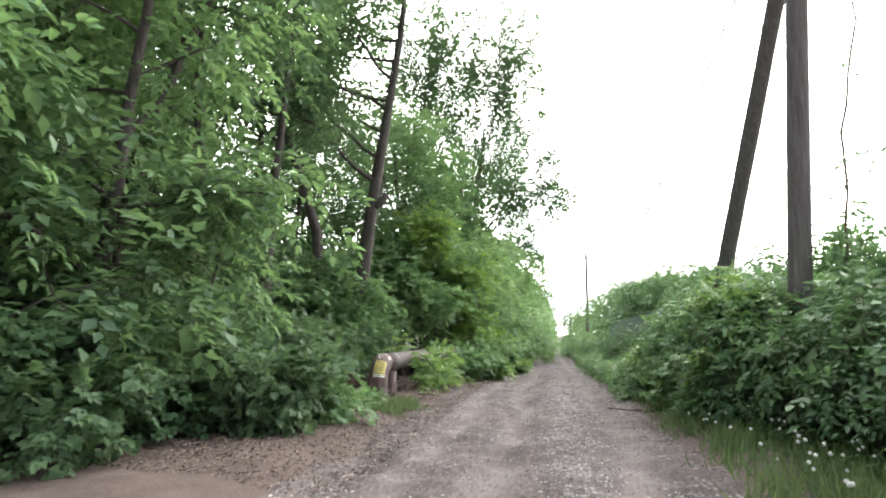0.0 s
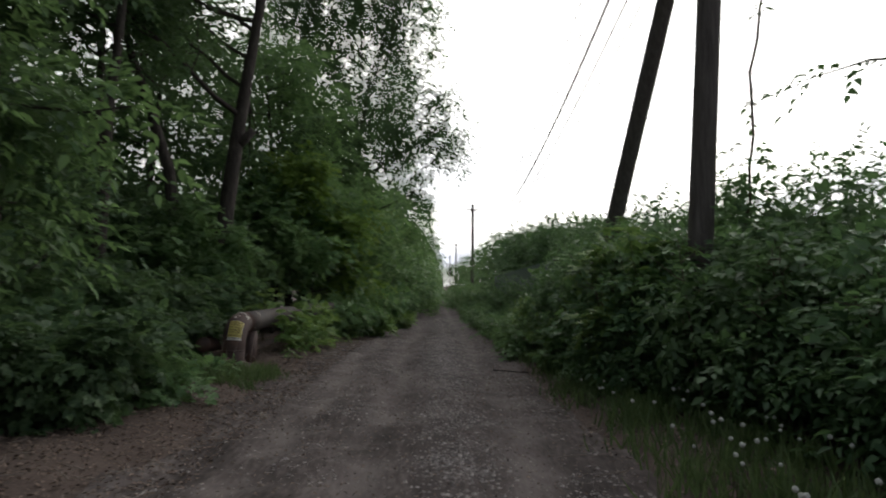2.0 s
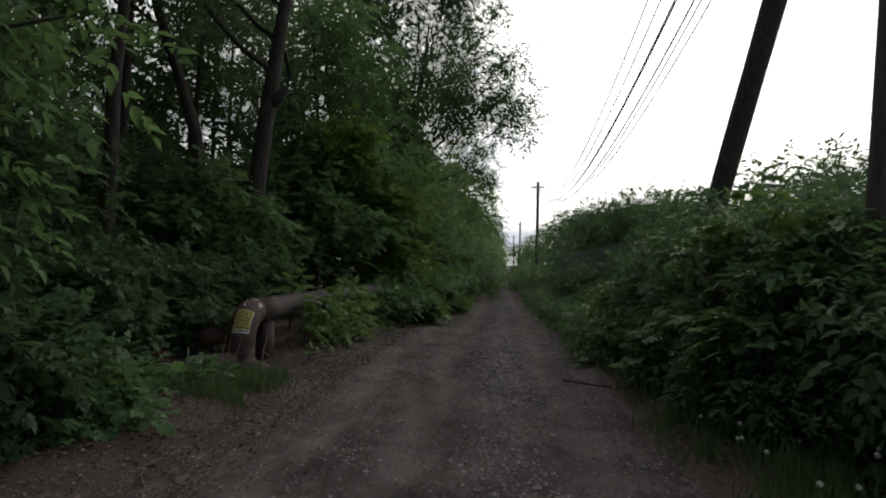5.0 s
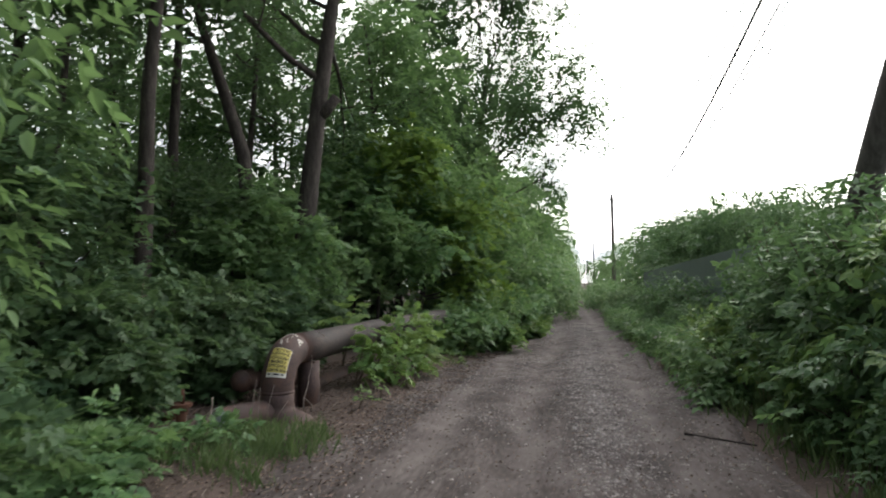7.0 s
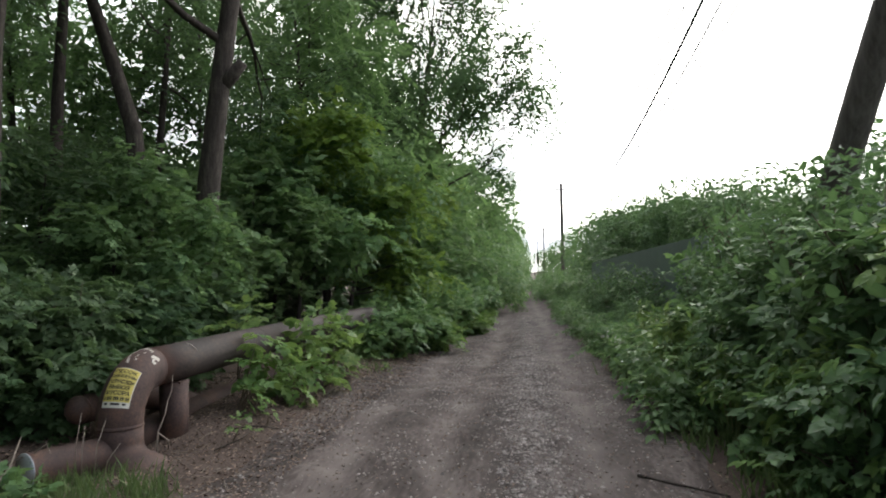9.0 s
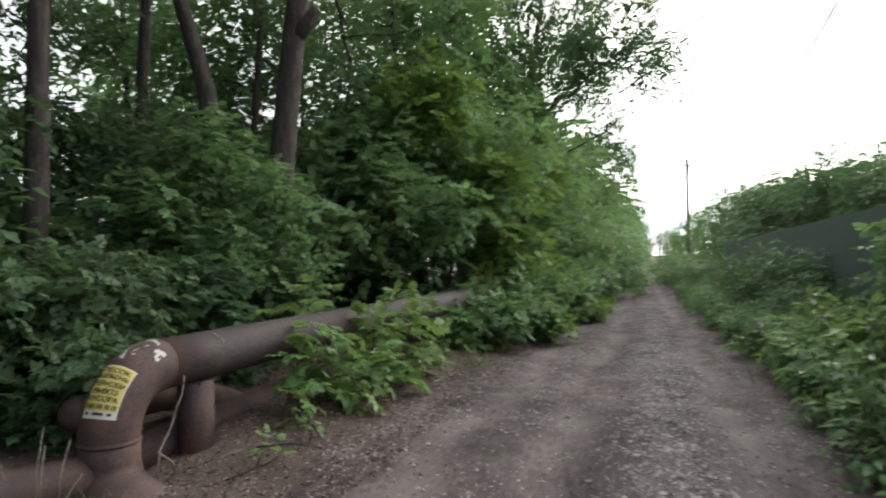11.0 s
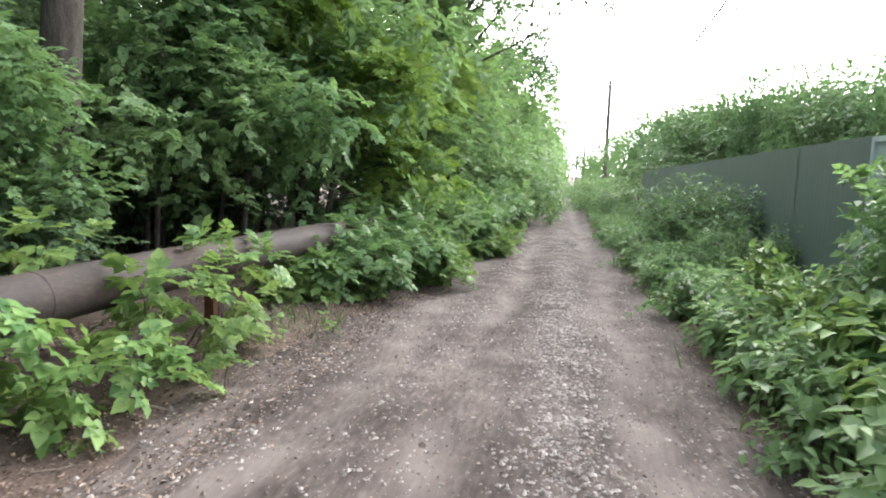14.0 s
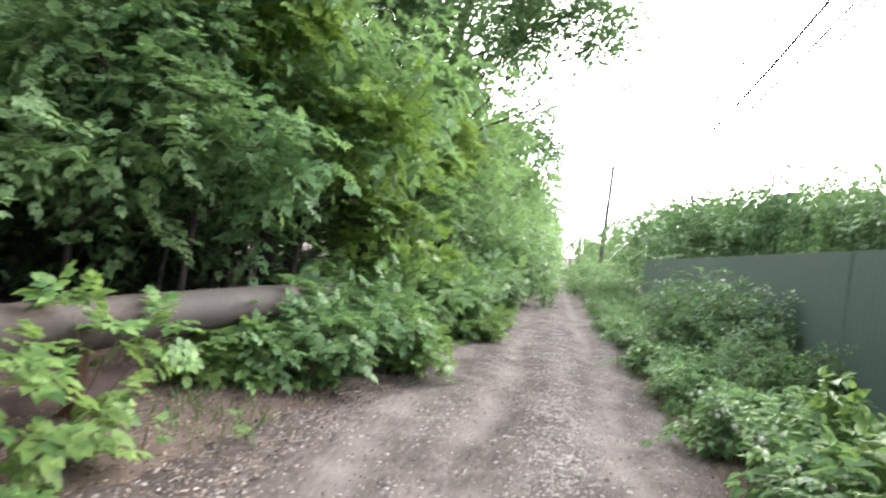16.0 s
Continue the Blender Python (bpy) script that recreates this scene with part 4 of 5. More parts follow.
part("saddle", s.mesh("saddle", M_RUST_RED), post_b)
copy_thing(post, pose(-3.02, 20.4, land(-3.36, 12.83) - 0.05))

lower = thing("lower_pipe", Matrix(), "half-buried rusty pipe lying under the main pipe", "pipe")
s = Shape()
s.tube([(-3.62, 12.3, 0.16), (-3.62, 14.5, 0.20), (-3.5, 18.0, 0.19), (-3.4, 22.0, 0.05)], [0.15] * 4, 24)
part("pipe", s.mesh("pipe", M_RUST, True), lower)
stub = thing("cut_pipe", Matrix(), "cut-off open pipe stub with a bright worn rim in the grass", "pipe")
a, b = Vector((-3.40, 12.0, 0.2)), Vector((-3.7, 11.32, 0.22))
s = Shape()
n = 24
dirn = (b - a).normalized()
s.tube([a, b], (0.15, 0.15), n, False)
s.tube([b, b - dirn * 0.30], (0.132, 0.132), n, False)
stub_wall = part("wall", s.mesh("wall", M_RUST, True), stub)
s = Shape().tube([b - dirn * 0.006, b + dirn * 0.004, b + dirn * 0.005, b - dirn * 0.02], (0.153, 0.153, 0.131, 0.131), n, False)
part("rim", s.mesh("rim", M_PIPE_END, True), stub_wall, "bright bare-metal rim")
capped = thing("capped_pipe", Matrix(), "short dark pipe end closed with a domed cap behind the riser", "pipe")
s = Shape().tube([(-4.0, 12.3, 0.49), (-3.92, 13.1, 0.47), (-3.82, 13.7, 0.30), (-3.78, 14.0, 0.16)], [0.135, 0.135, 0.135, 0.135], 24)
capped_tube = part("pipe", s.mesh("pipe", M_RUST, True), capped)
s = Shape().tube([(-4.0, 12.3, 0.49), (-4.004, 12.25, 0.492), (-4.008, 12.21, 0.493), (-4.01, 12.185, 0.494)], (0.136, 0.122, 0.085, 0.03), 24)
part("cap", s.mesh("cap", M_RUST, True), capped_tube, "domed end cap")
valve = thing("rusted_valve", pose(-4.2, 11.4, land(-4.2, 11.4) + 0.03), "red-rusted flanged valve stump among the weeds", "valve")
s = Shape().tube([(0, 0, -0.1), (0, 0, 0.16)], (0.055, 0.055), 16)
part("body", s.mesh("body", M_RUST_RED, True), valve)
s = Shape().tube([(0, 0, 0.15), (0, 0, 0.185)], (0.12, 0.12), 20)
part("flange", s.mesh("flange", M_RUST_RED), valve)
s = Shape().tube([(0.02, 0, 0.18), (0.02, 0, 0.34)], (0.018, 0.018), 8)
part("spindle", s.mesh("spindle", M_RUST_RED, True), valve)
s = Shape().box((-0.20, -0.05, 0.0), (-0.12, 0.30, 0.07))
part("bracket", s.mesh("bracket", M_RUST_RED), valve)

# ---- power line ----
prng = random.Random(11)


def pole_mesh(name, pts, radii, sides=18, rough=0.0):
    """A wooden pole with a slightly hewn, split skin."""
    dense, rr = [], []
    for i in range(len(pts) - 1):
        for k in range(14):
            f = k / 14
            dense.append(Vector(pts[i]).lerp(Vector(pts[i + 1]), f))
            rr.append(radii[i] * (1 - f) + radii[i + 1] * f)
    dense.append(Vector(pts[-1]))
    rr.append(radii[-1])
    sh = Shape().tube(dense, rr, sides)
    off = [prng.uniform(-1, 1) for _ in range(sides)]
    for i, p in enumerate(dense):
        for k in range(sides):
            j = i * sides + k
            w_ = 1 + rough * (0.6 * off[k] + 0.5 * prng.uniform(-1, 1))
            sh.v[j] = tuple(p + (Vector(sh.v[j]) - p) * w_)
    return sh.mesh(name, M_POLE, True)


def wire_mesh(name, a, b, low, r=0.008):
    """A cable that sags between two points."""
    pts = []
    for i in range(25):
        f = i / 24
        p = Vector(a).lerp(Vector(b), f)
        p.z -= low * 4 * f * (1 - f)
        pts.append(p)
    return Shape().tube(pts, [r] * 25, 4).mesh(name, M_WIRE)


P1 = Vector((3.33, 9.3, 0.1))
P1_TOP = P1 + Vector((0.062 * 11.6, 0, 11.6))
pole_1 = thing("utility_pole", Matrix(), "thick weathered wooden utility pole braced by a leaning strut", "pole", "power line poles")
part("shaft", pole_mesh("shaft", [P1 - Vector((0, 0, 0.4)), P1_TOP], (0.168, 0.135), 18, 0.012), pole_1)
S0, S1 = Vector((3.55, 16.0, 0.0)), Vector((3.55 + 0.116 * 11.2, 16.0 - 0.5 * 11.2, 11.2))
part("strut", pole_mesh("strut", [S0 + (S0 - S1) * 0.03, S1], (0.185, 0.15), 14, 0.055), pole_1, "rough hewn leaning timber strut")
s = Shape().box((P1_TOP.x - 0.6, 9.18, 10.2), (P1_TOP.x + 1.25, 9.3, 10.32))
part("crossarm", s.mesh("crossarm", M_POLE), pole_1)
POLES = [(4.35, 75.0), (4.45, 141.0), (4.5, 207.0), (4.6, 273.0)]
for x, y in POLES:
    z = land(x, y)
    po = thing("utility_pole", pose(x, y, z), "slim weathered wooden utility pole rising above the bushes", "pole", "power line poles")
    part("shaft", pole_mesh("shaft", [(0, 0, -0.5), (0.05, 0, 11.6)], (0.24, 0.17), 12, 0.02), po)
    part("crossarm", Shape().box((-0.75, -0.2, 10.9), (0.75, -0.06, 11.02)).mesh("crossarm", M_POLE), po)
OFFS = ((-0.7, 0.35), (-0.42, 0.1), (-0.08, 0.0), (0.02, 0.25), (0.36, -0.2), (0.66, 0.3), (0.85, 0.05))
for k, (ox, oz) in enumerate(OFFS):
    wi = new("power_cable", wire_mesh("power_cable", (4.45 + ox, 9.3, 10.28 + oz * 0.6), (4.38 + ox * 0.7, 75.0, 10.6 + oz * 0.5), 4.3 + 0.25 * oz, 0.017 if k not in (2, 4) else 0.023))
    tagged(wi, "dark sagging overhead power cable", "cable", "overhead cables")
    wi = new("power_cable", wire_mesh("power_cable", (4.38 + ox * 0.7, 75.0, 10.6 + oz * 0.5), (4.48 + ox * 0.7, 141.0, 10.6 + oz * 0.5), 4.0, 0.012))
    tagged(wi, "dark sagging overhead power cable", "cable", "overhead cables")

# a vine that climbs a loose cable beside the pole
vine = thing("climbing_vine", Matrix(), "thin straggling vine hanging from a loose cable beside the pole", "vine")
vr = np.random.default_rng(21)
vp = [Vector((4.0 + 0.05 * math.sin(i * 0.9) + 0.03 * math.sin(i * 2.3) + 0.045 * i, 9.25, 2.2 + i * 0.42)) for i in range(19)]
s = Shape().tube(vp, [0.022 - 0.0006 * i for i in range(19)], 6)
for i in range(40):
    p = vp[int(vr.integers(0, 17))]
    tp = wander(vr, p, Vector(vr.normal(0, 1, 3)), vr.uniform(0.1, 0.35), 3, 0.5)
    s.tube(tp, (0.006, 0.005, 0.004, 0.002), 4, False)
part("stem", s.mesh("stem", M_TWIG, True), vine)
part("foliage", leaf_mesh("foliage", M_LEAF_DULL, *clump_sprays(vr, [(*vp[0], 0.35), (*vp[1], 0.3), (*vp[2], 0.22), (*vp[4], 0.08), (*vp[7], 0.06), (4.2, 9.2, 2.5, 0.35), (4.12, 9.2, 2.95, 0.38), (3.88, 9.35, 2.6, 0.34), (4.4, 9.25, 2.6, 0.4), (4.15, 9.2, 3.3, 0.2)], 130, 0.2, 5, 0.11), LEAF_OVAL), vine)

# a leafy twig that hangs in from a roadside tree
w, c = Shape(), []
lean_tree = thing("tree", place(6.3, 7.2), "slim roadside tree with one twig reaching out towards the poles", "tree")
tp = wander(vr, (0, 0, -0.1), (-0.1, 0, 1), 3.6, 6, 0.06)
w.tube(tp, [0.07 - 0.008 * i for i in range(7)], 8)
arm = [Vector(tp[5]), Vector((-1.0, 0.1, 3.62)), Vector((-1.9, 0.2, 3.6)), Vector((-2.55, 0.25, 3.4))]
w.tube(arm, (0.03, 0.02, 0.012, 0.005), 6)
part("trunk", w.mesh("trunk", M_TWIG, True), lean_tree)
org = np.array([tuple(arm[2].lerp(arm[3], f)) for f in (0.1, 0.4, 0.6, 0.85, 1.0)] + [tuple(arm[1].lerp(arm[2], f)) for f in (0.3, 0.6, 0.8)])
part("crown", leaf_mesh("crown", M_LEAF_DULL, *sprays(vr, org, unit(np.array([(-1, 0.1, -0.3)] * 8) + vr.normal(0, 0.35, (8, 3))), np.full(8, 0.32), 6, 0.12, 0.5), LEAF_OVAL), lean_tree)
part("crown", leaf_mesh("crown", M_LEAF_DULL, *clump_sprays(vr, [(*tp[6], 0.7), (0.3, 0.2, 2.9, 0.7), (-0.1, -0.4, 3.2, 0.6), (0.5, 0, 3.5, 0.6)], 90, 0.3, 6, 0.11), LEAF_OVAL), lean_tree)

# ---- fence and gate on the right ----
fence = tagged(thing("fence", Matrix(), "tall grey-green corrugated sheet metal fence overgrown with weeds", "fence"), kind="structure")
PANEL_W, PANEL_H, FENCE_X = 1.16, 2.36, 3.72
sh = Shape()
cols = []
for i in range(8):
    y0 = i * PANEL_W / 8
    cols += [(y0, 0.0), (y0 + 0.055, 0.0), (y0 + 0.075, 0.0008), (y0 + 0.125, 0.0008)]
cols.append((PANEL_W, 0.0))
for y0, dx in cols:
    sh.v += [(-dx, y0, -0.25), (-dx, y0, PANEL_H), (0.004 - dx, y0, -0.25), (0.004 - dx, y0, PANEL_H)]
for i in range(len(cols) - 1):
    a = i * 4
    sh.f += [(a, a + 1, a + 5, a + 4), (a + 2, a + 6, a + 7, a + 3), (a + 1, a + 3, a + 7, a + 5)]
panel_me = sh.mesh("panel", M_FENCE)
post_me = Shape().box((0.01, -0.03, -0.4), (0.07, 0.03, PANEL_H - 0.05)).mesh("post", M_FENCE)
for i in range(18):
    y0 = 19.34 + i * PANEL_W
    z0 = float(np.interp(y0, (19, 40.5), (-0.02, -0.33)))
    p = part("panel", panel_me, fence)
    p.location = (FENCE_X + 0.006 * (i % 2), y0, z0)
    if i % 2 == 0:
        q = part("post", post_me, fence)
        q.location = (FENCE_X + 0.02, y0, z0)
gate = tagged(thing("gate", Matrix(), "pale blue painted sheet metal gate beside the fence", "gate"), kind="structure")
for y0, y1 in ((12.0, 15.62), (15.66, 19.28)):
    part("gate_leaf", Shape().box((FENCE_X, y0 + 0.05, 0.12), (FENCE_X + 0.012, y1 - 0.05, 2.28)).mesh("gate_leaf", M_GATE), gate)
    part("gate_frame", Shape().box((FENCE_X - 0.035, y0, 0.08), (FENCE_X - 0.002, y0 + 0.06, 2.32)).box((FENCE_X - 0.035, y1 - 0.06, 0.08), (FENCE_X - 0.002, y1, 2.32)).box((FENCE_X - 0.033, y0 + 0.06, 2.26), (FENCE_X - 0.004, y1 - 0.06, 2.32)).box((FENCE_X - 0.033, y0 + 0.06, 1.2), (FENCE_X - 0.004, y1 - 0.06, 1.26)).mesh("gate_frame", M_GATE), gate)

shed = thing("shed", pose(5.2, 19.0, land(5.2, 19.0)), "small grey shed with a pale sheet metal roof behind the gate", "shed")
part("wall", Shape().box((0.1, 0.1, -0.1), (2.1, 2.4, 2.3)).mesh("wall", M_FENCE), shed)
rf = Shape()
for i in range(25):
    x, dz = i * 0.0917, 0.02 * (i % 2)
    rf.v += [(x, -0.1, 2.28 + dz), (x, 2.6, 2.82 + dz), (x, -0.1, 2.25 + dz), (x, 2.6, 2.79 + dz)]
rf.f += [q for i in range(24) for q in ((i * 4, i * 4 + 4, i * 4 + 5, i * 4 + 1), (i * 4 + 2, i * 4 + 3, i * 4 + 7, i * 4 + 6), (i * 4, i * 4 + 2, i * 4 + 6, i * 4 + 4), (i * 4 + 1, i * 4 + 5, i * 4 + 7, i * 4 + 3))]
part("roof", rf.mesh("roof", M_GATE), shed, "pale corrugated roof sheet")

# ---- saplings in front of the pipe ----
fr = np.random.default_rng(33)


def sapling(name, label, category, root, tips, leaf, mat, per=330, spray=0.2, k=5, group="", outline=LEAF_COMPOUND):
    """Thin stems that arch from a root to leafy tips (x, y, z, radius), in world places."""
    ob = thing(name, pose(root[0], root[1], land(root[0], root[1])), label, category, group)
    o = ob.matrix_basis.translation
    cl = []
    for x, y, z, r in tips:
        e_ = Vector((x, y, z)) - o
        mid = e_ * 0.5 + Vector((fr.uniform(-0.08, 0.08), fr.uniform(-0.08, 0.08), 0.10 + 0.12 * e_.z))
        pts = [Vector((fr.uniform(-0.05, 0.05), fr.uniform(-0.05, 0.05), -0.05))]
        for f in (0.25, 0.5, 0.75, 1.0):
            pts.append((pts[0].lerp(mid, f)).lerp(mid.lerp(e_, f), f))
        part("stem", Shape().tube(pts, (0.011, 0.009, 0.007, 0.005, 0.003), 5, False).mesh("stem", M_TWIG, True), ob)
        cl.append((*e_, r))
    part("foliage", leaf_mesh("foliage", mat, *clump_sprays(fr, cl, per, spray, k, leaf, 0.35, 0.1), outline), ob)
    return ob


LBL = "fresh green maple sapling leaning out before the rusty pipe"
sapling("maple_seedling", LBL, "sapling", (-3.0, 14.4), [(-2.7, 13.85, 0.6, 0.2), (-2.6, 14.2, 0.46, 0.22), (-2.65, 14.6, 0.6, 0.22), (-2.58, 14.9, 0.42, 0.2), (-2.78, 14.1, 0.44, 0.18)], 0.2, M_LEAF_BRIGHT, 150, 0.22, group="pipe saplings")
sapling("maple_seedling", LBL, "sapling", (-3.02, 15.3), [(-2.76, 14.95, 0.92, 0.2), (-2.74, 15.3, 0.86, 0.24), (-2.8, 15.15, 0.68, 0.2), (-2.82, 15.6, 0.72, 0.16)], 0.2, M_LEAF_BRIGHT, 150, 0.22, group="pipe saplings")
sapling("maple_seedling", LBL, "sapling", (-2.9, 15.7), [(-2.58, 15.45, 0.30, 0.18), (-2.55, 15.75, 0.36, 0.18), (-2.6, 15.6, 0.56, 0.2), (-2.62, 16.0, 0.6, 0.14)], 0.2, M_LEAF_BRIGHT, 150, 0.22, group="pipe saplings")
sapling("maple_seedling", LBL, "sapling", (-3.0, 16.4), [(-2.9, 16.15, 1.02, 0.17), (-2.86, 16.7, 0.92, 0.18), (-2.9, 16.35, 0.8, 0.14), (-2.84, 17.0, 0.8, 0.2)], 0.19, M_LEAF_BRIGHT, 160, 0.2, group="pipe saplings")
sapling("maple_seedling", "small green seedling at the foot of the pipe", "sapling", (-2.98, 13.5), [(-2.88, 13.75, 0.98, 0.13), (-2.82, 13.95, 0.9, 0.15), (-2.8, 13.7, 0.72, 0.13), (-2.82, 13.3, 0.5, 0.14), (-2.8, 13.6, 0.42, 0.12)], 0.19, M_LEAF_BRIGHT, 160, 0.2, group="pipe saplings")
sapling("maple_seedling", "leafy maple shoot rising behind the pipe", "sapling", (-3.75, 15.0), [(-3.6, 15.1, 1.2, 0.16), (-3.65, 14.8, 1.1, 0.16), (-3.6, 15.35, 1.1, 0.13)], 0.2, M_LEAF_BRIGHT, 150, 0.22, group="pipe saplings")
for x, y in ((-2.5, 13.1), (-2.35, 14.0), (-2.45, 16.4), (-2.2, 17.2), (-2.55, 12.5), (-2.3, 15.2)):
    sapling("seedling", "tiny green seedling in the leaf litter", "seedling", (x, y), [(x + fr.uniform(-0.06, 0.06), y + fr.uniform(-0.08, 0.08), land(x, y) + fr.uniform(0.08, 0.2), 0.07)], 0.075, M_LEAF_BRIGHT, 900, 0.09, 4, "litter seedlings")
# broad-leaved plants before the cut pipe
for x, y, h in ((-3.6, 9.6, 0.22), (-3.25, 10.3, 0.1), (-3.9, 10.2, 0.1), (-3.3, 9.1, 0.3), (-3.0, 8.6, 0.3), (-4.1, 9.6, 0.2), (-3.2, 8.0, 0.35), (-3.65, 8.9, 0.4)):
    tips = [(x + fr.uniform(-0.3, 0.3), y + fr.uniform(-0.3, 0.3), land(x, y) + h * fr.uniform(0.5, 1.0), 0.16) for _ in range(7)]
    sapling("verge_plant", "broad-leaved green weed on the verge", "plant", (x, y), tips, 0.14, M_LEAF_FRESH, 300, 0.18, 5, "verge weeds")

# ---- weeds on the right verge ----
for x, y, h in ((2.6, 10.4, 1.8), (2.35, 9.4, 1.0), (2.75, 11.6, 1.9), (2.25, 11.0, 0.9), (2.6, 12.7, 1.4), (2.2, 12.0, 0.7), (2.3, 13.2, 0.9), (2.7, 14.3, 1.3), (2.8, 9.3, 2.0), (3.0, 16.6, 1.6), (2.6, 15.2, 0.8), (2.2, 16.7, 0.5), (2.4, 14.2, 0.9)):
    tips = [(x + fr.uniform(-0.35, 0.35), y + fr.uniform(-0.35, 0.35), land(x, y) + h * fr.uniform(0.3, 1.05), 0.15) for _ in range(16)]
    sapling("maple_seedling", "yellow-green maple shoots rising from the weeds", "sapling", (x, y), tips, 0.17, M_LEAF_BRIGHT if y < 11 else M_LEAF_FRESH, 190, 0.18, 5, "verge saplings")
weed = sapling("weed", "leafy grey-green weed crowding the verge below the fence", "plant", (2.2, 18.2), [(2.2 + fr.uniform(-0.32, 0.32), 18.2 + fr.uniform(-0.32, 0.32), land(2.2, 18.2) + fr.uniform(0.15, 0.6), 0.24) for _ in range(6)], 0.10, M_LEAF_FRESH, 290, 0.16, 6, "fence weeds", LEAF_OVAL)
weed_b = sapling("weed", "bright green nettle-like weed beside the track", "plant", (2.0, 16.0), [(2.0 + fr.uniform(-0.28, 0.28), 16.0 + fr.uniform(-0.28, 0.28), land(2.0, 16.0) + fr.uniform(0.12, 0.5), 0.21) for _ in range(6)], 0.12, M_LEAF_FRESH, 290, 0.16, 5, "fence weeds", LEAF_OVAL)
for i in range(62):
    y = 13.2 + i * 0.45 + fr.uniform(-0.2, 0.2)
    for x in (fr.uniform(1.85, 2.25), fr.uniform(2.5, 3.3)):
        copy_thing(weed if (i + int(x * 10)) % 3 else weed_b, place(x, y, fr.uniform(0, 360), fr.uniform(0.75, 1.2), fr.uniform(0.6, 1.1) + fr.uniform(0.0, 0.45) * (x > 2.6), 0.02))
stalk = thing("tall_weed", place(2.3, 16.4), "tall pale-stalked weed with leaves at its top", "plant", "stalky weeds")
whorl = []
for i in range(9):
    a, h = i * 2.4, 0.55 + 0.05 * (i * 5 % 7)
    sp = [Vector((0.03 * math.cos(a), 0.03 * math.sin(a), -0.04)), Vector((0.09 * math.cos(a), 0.09 * math.sin(a), h * 0.5)), Vector((0.17 * math.cos(a), 0.17 * math.sin(a), h))]
    part("stalk", Shape().tube(sp, (0.008, 0.007, 0.004), 6, False).mesh("stalk", M_STALK, True), stalk)
    whorl.append((*sp[1].lerp(sp[2], 0.8), 0.15))
part("foliage", leaf_mesh("foliage", M_LEAF_BRIGHT, *clump_sprays(fr, whorl, 300, 0.14, 5, 0.13, 0.4, 0.1), LEAF_OVAL), stalk)
for x, y in ((2.05, 15.5), (2.5, 16.0), (2.15, 17.3), (2.55, 17.4), (2.0, 14.6), (2.35, 15.0), (2.2, 13.7), (2.6, 14.4), (2.35, 18.4), (2.0, 12.7), (2.2, 11.6)):
    copy_thing(stalk, place(x, y, fr.uniform(0, 360), fr.uniform(0.8, 1.1), fr.uniform(0.8, 1.2)))
w, c = grow(fr, 1.25, 0.014, (0, 0), 6, 0.15, 0.5, 0.24, 0.2, 2, 0.12, stems=4, spread=0.3)
bush_f = plant("shrub", "thin grey-green bush growing against the fence", "shrub", place(3.0, 24.5), fr, w, c, 190, 0.22, 6, 0.075, M_LEAF_DULL, LEAF_OVAL, "fence shrubs", 0.2, "stem", "foliage", 0.2, M_TWIG)
stand(bush_f, [(3.25, 22.6, 0.85), (3.2, 23.7, 1.6), (3.3, 25.4, 1.4), (2.7, 22.0, 0.7), (2.6, 26.0, 0.8), (2.7, 28.6, 0.9), (3.3, 21.2, 0.75), (3.1, 27.0, 1.0), (3.2, 30.0, 0.8), (3.0, 33.5, 0.9), (3.1, 36.5, 0.95), (2.8, 39.0, 1.1), (2.6, 35.0, 0.8)], fr)

# dandelion clocks
stem_me = Shape().tube([(0, 0, -0.05), (0.006, 0, 0.2), (0, 0.008, 0.36)], (0.004, 0.0035, 0.003), 5).mesh("stem", M_GRASS, True)
bm = bmesh.new()
bmesh.ops.create_icosphere(bm, subdivisions=2, radius=0.023)
for i, v in enumerate(bm.verts):
    v.co *= 1.0 if i % 3 else 0.78
    v.co.z += 0.375
head_me = bpy.data.meshes.new("seed_head")
bm.to_mesh(head_me)
bm.free()
head_me.materials.append(M_FLUFF)
clock = None
for i in range(96):
    if i < 40:
        x, y = fr.uniform(1.64, 2.0), fr.uniform(17.2, 20.6)
    else:
        x, y = fr.uniform(1.75, 3.0), fr.uniform(4.0, 9.0)
    m = place(x, y, fr.uniform(0, 360), fr.uniform(0.6, 0.85) + 0.45 * (i < 40))
    if clock is None:
        clock = thing("dandelion", pose(x, y, land(x, y)), "white dandelion clock on a thin stem in the verge", "flower", "dandelion clocks")
        part("stem", stem_me, clock)
        part("seed_head", head_me, clock, "white fluffy seed head")
    else:
        copy_thing(clock, m)

# grass
def grass(name, label, spots, n_each, spread, hi):
    pos, along = [], []
    for x, y in spots:
        px, py = fr.normal(x, spread, n_each), fr.normal(y, spread, n_each)
        pos.append(np.stack((px, py, land(px, py) - 0.01), -1))
        along.append(np.stack((fr.normal(0, 0.35, n_each), fr.normal(0, 0.35, n_each), np.ones(n_each)), -1))
    pos, along = np.concatenate(pos), np.concatenate(along)
    g = new(name, leaf_mesh(name, M_GRASS, pos, along, unit(fr.normal(0, 1, pos.shape)), fr.uniform(0.4, 1.0, len(pos)) * hi, LEAF_BLADE))
    return tagged(g, label, "grass", kind="stuff")


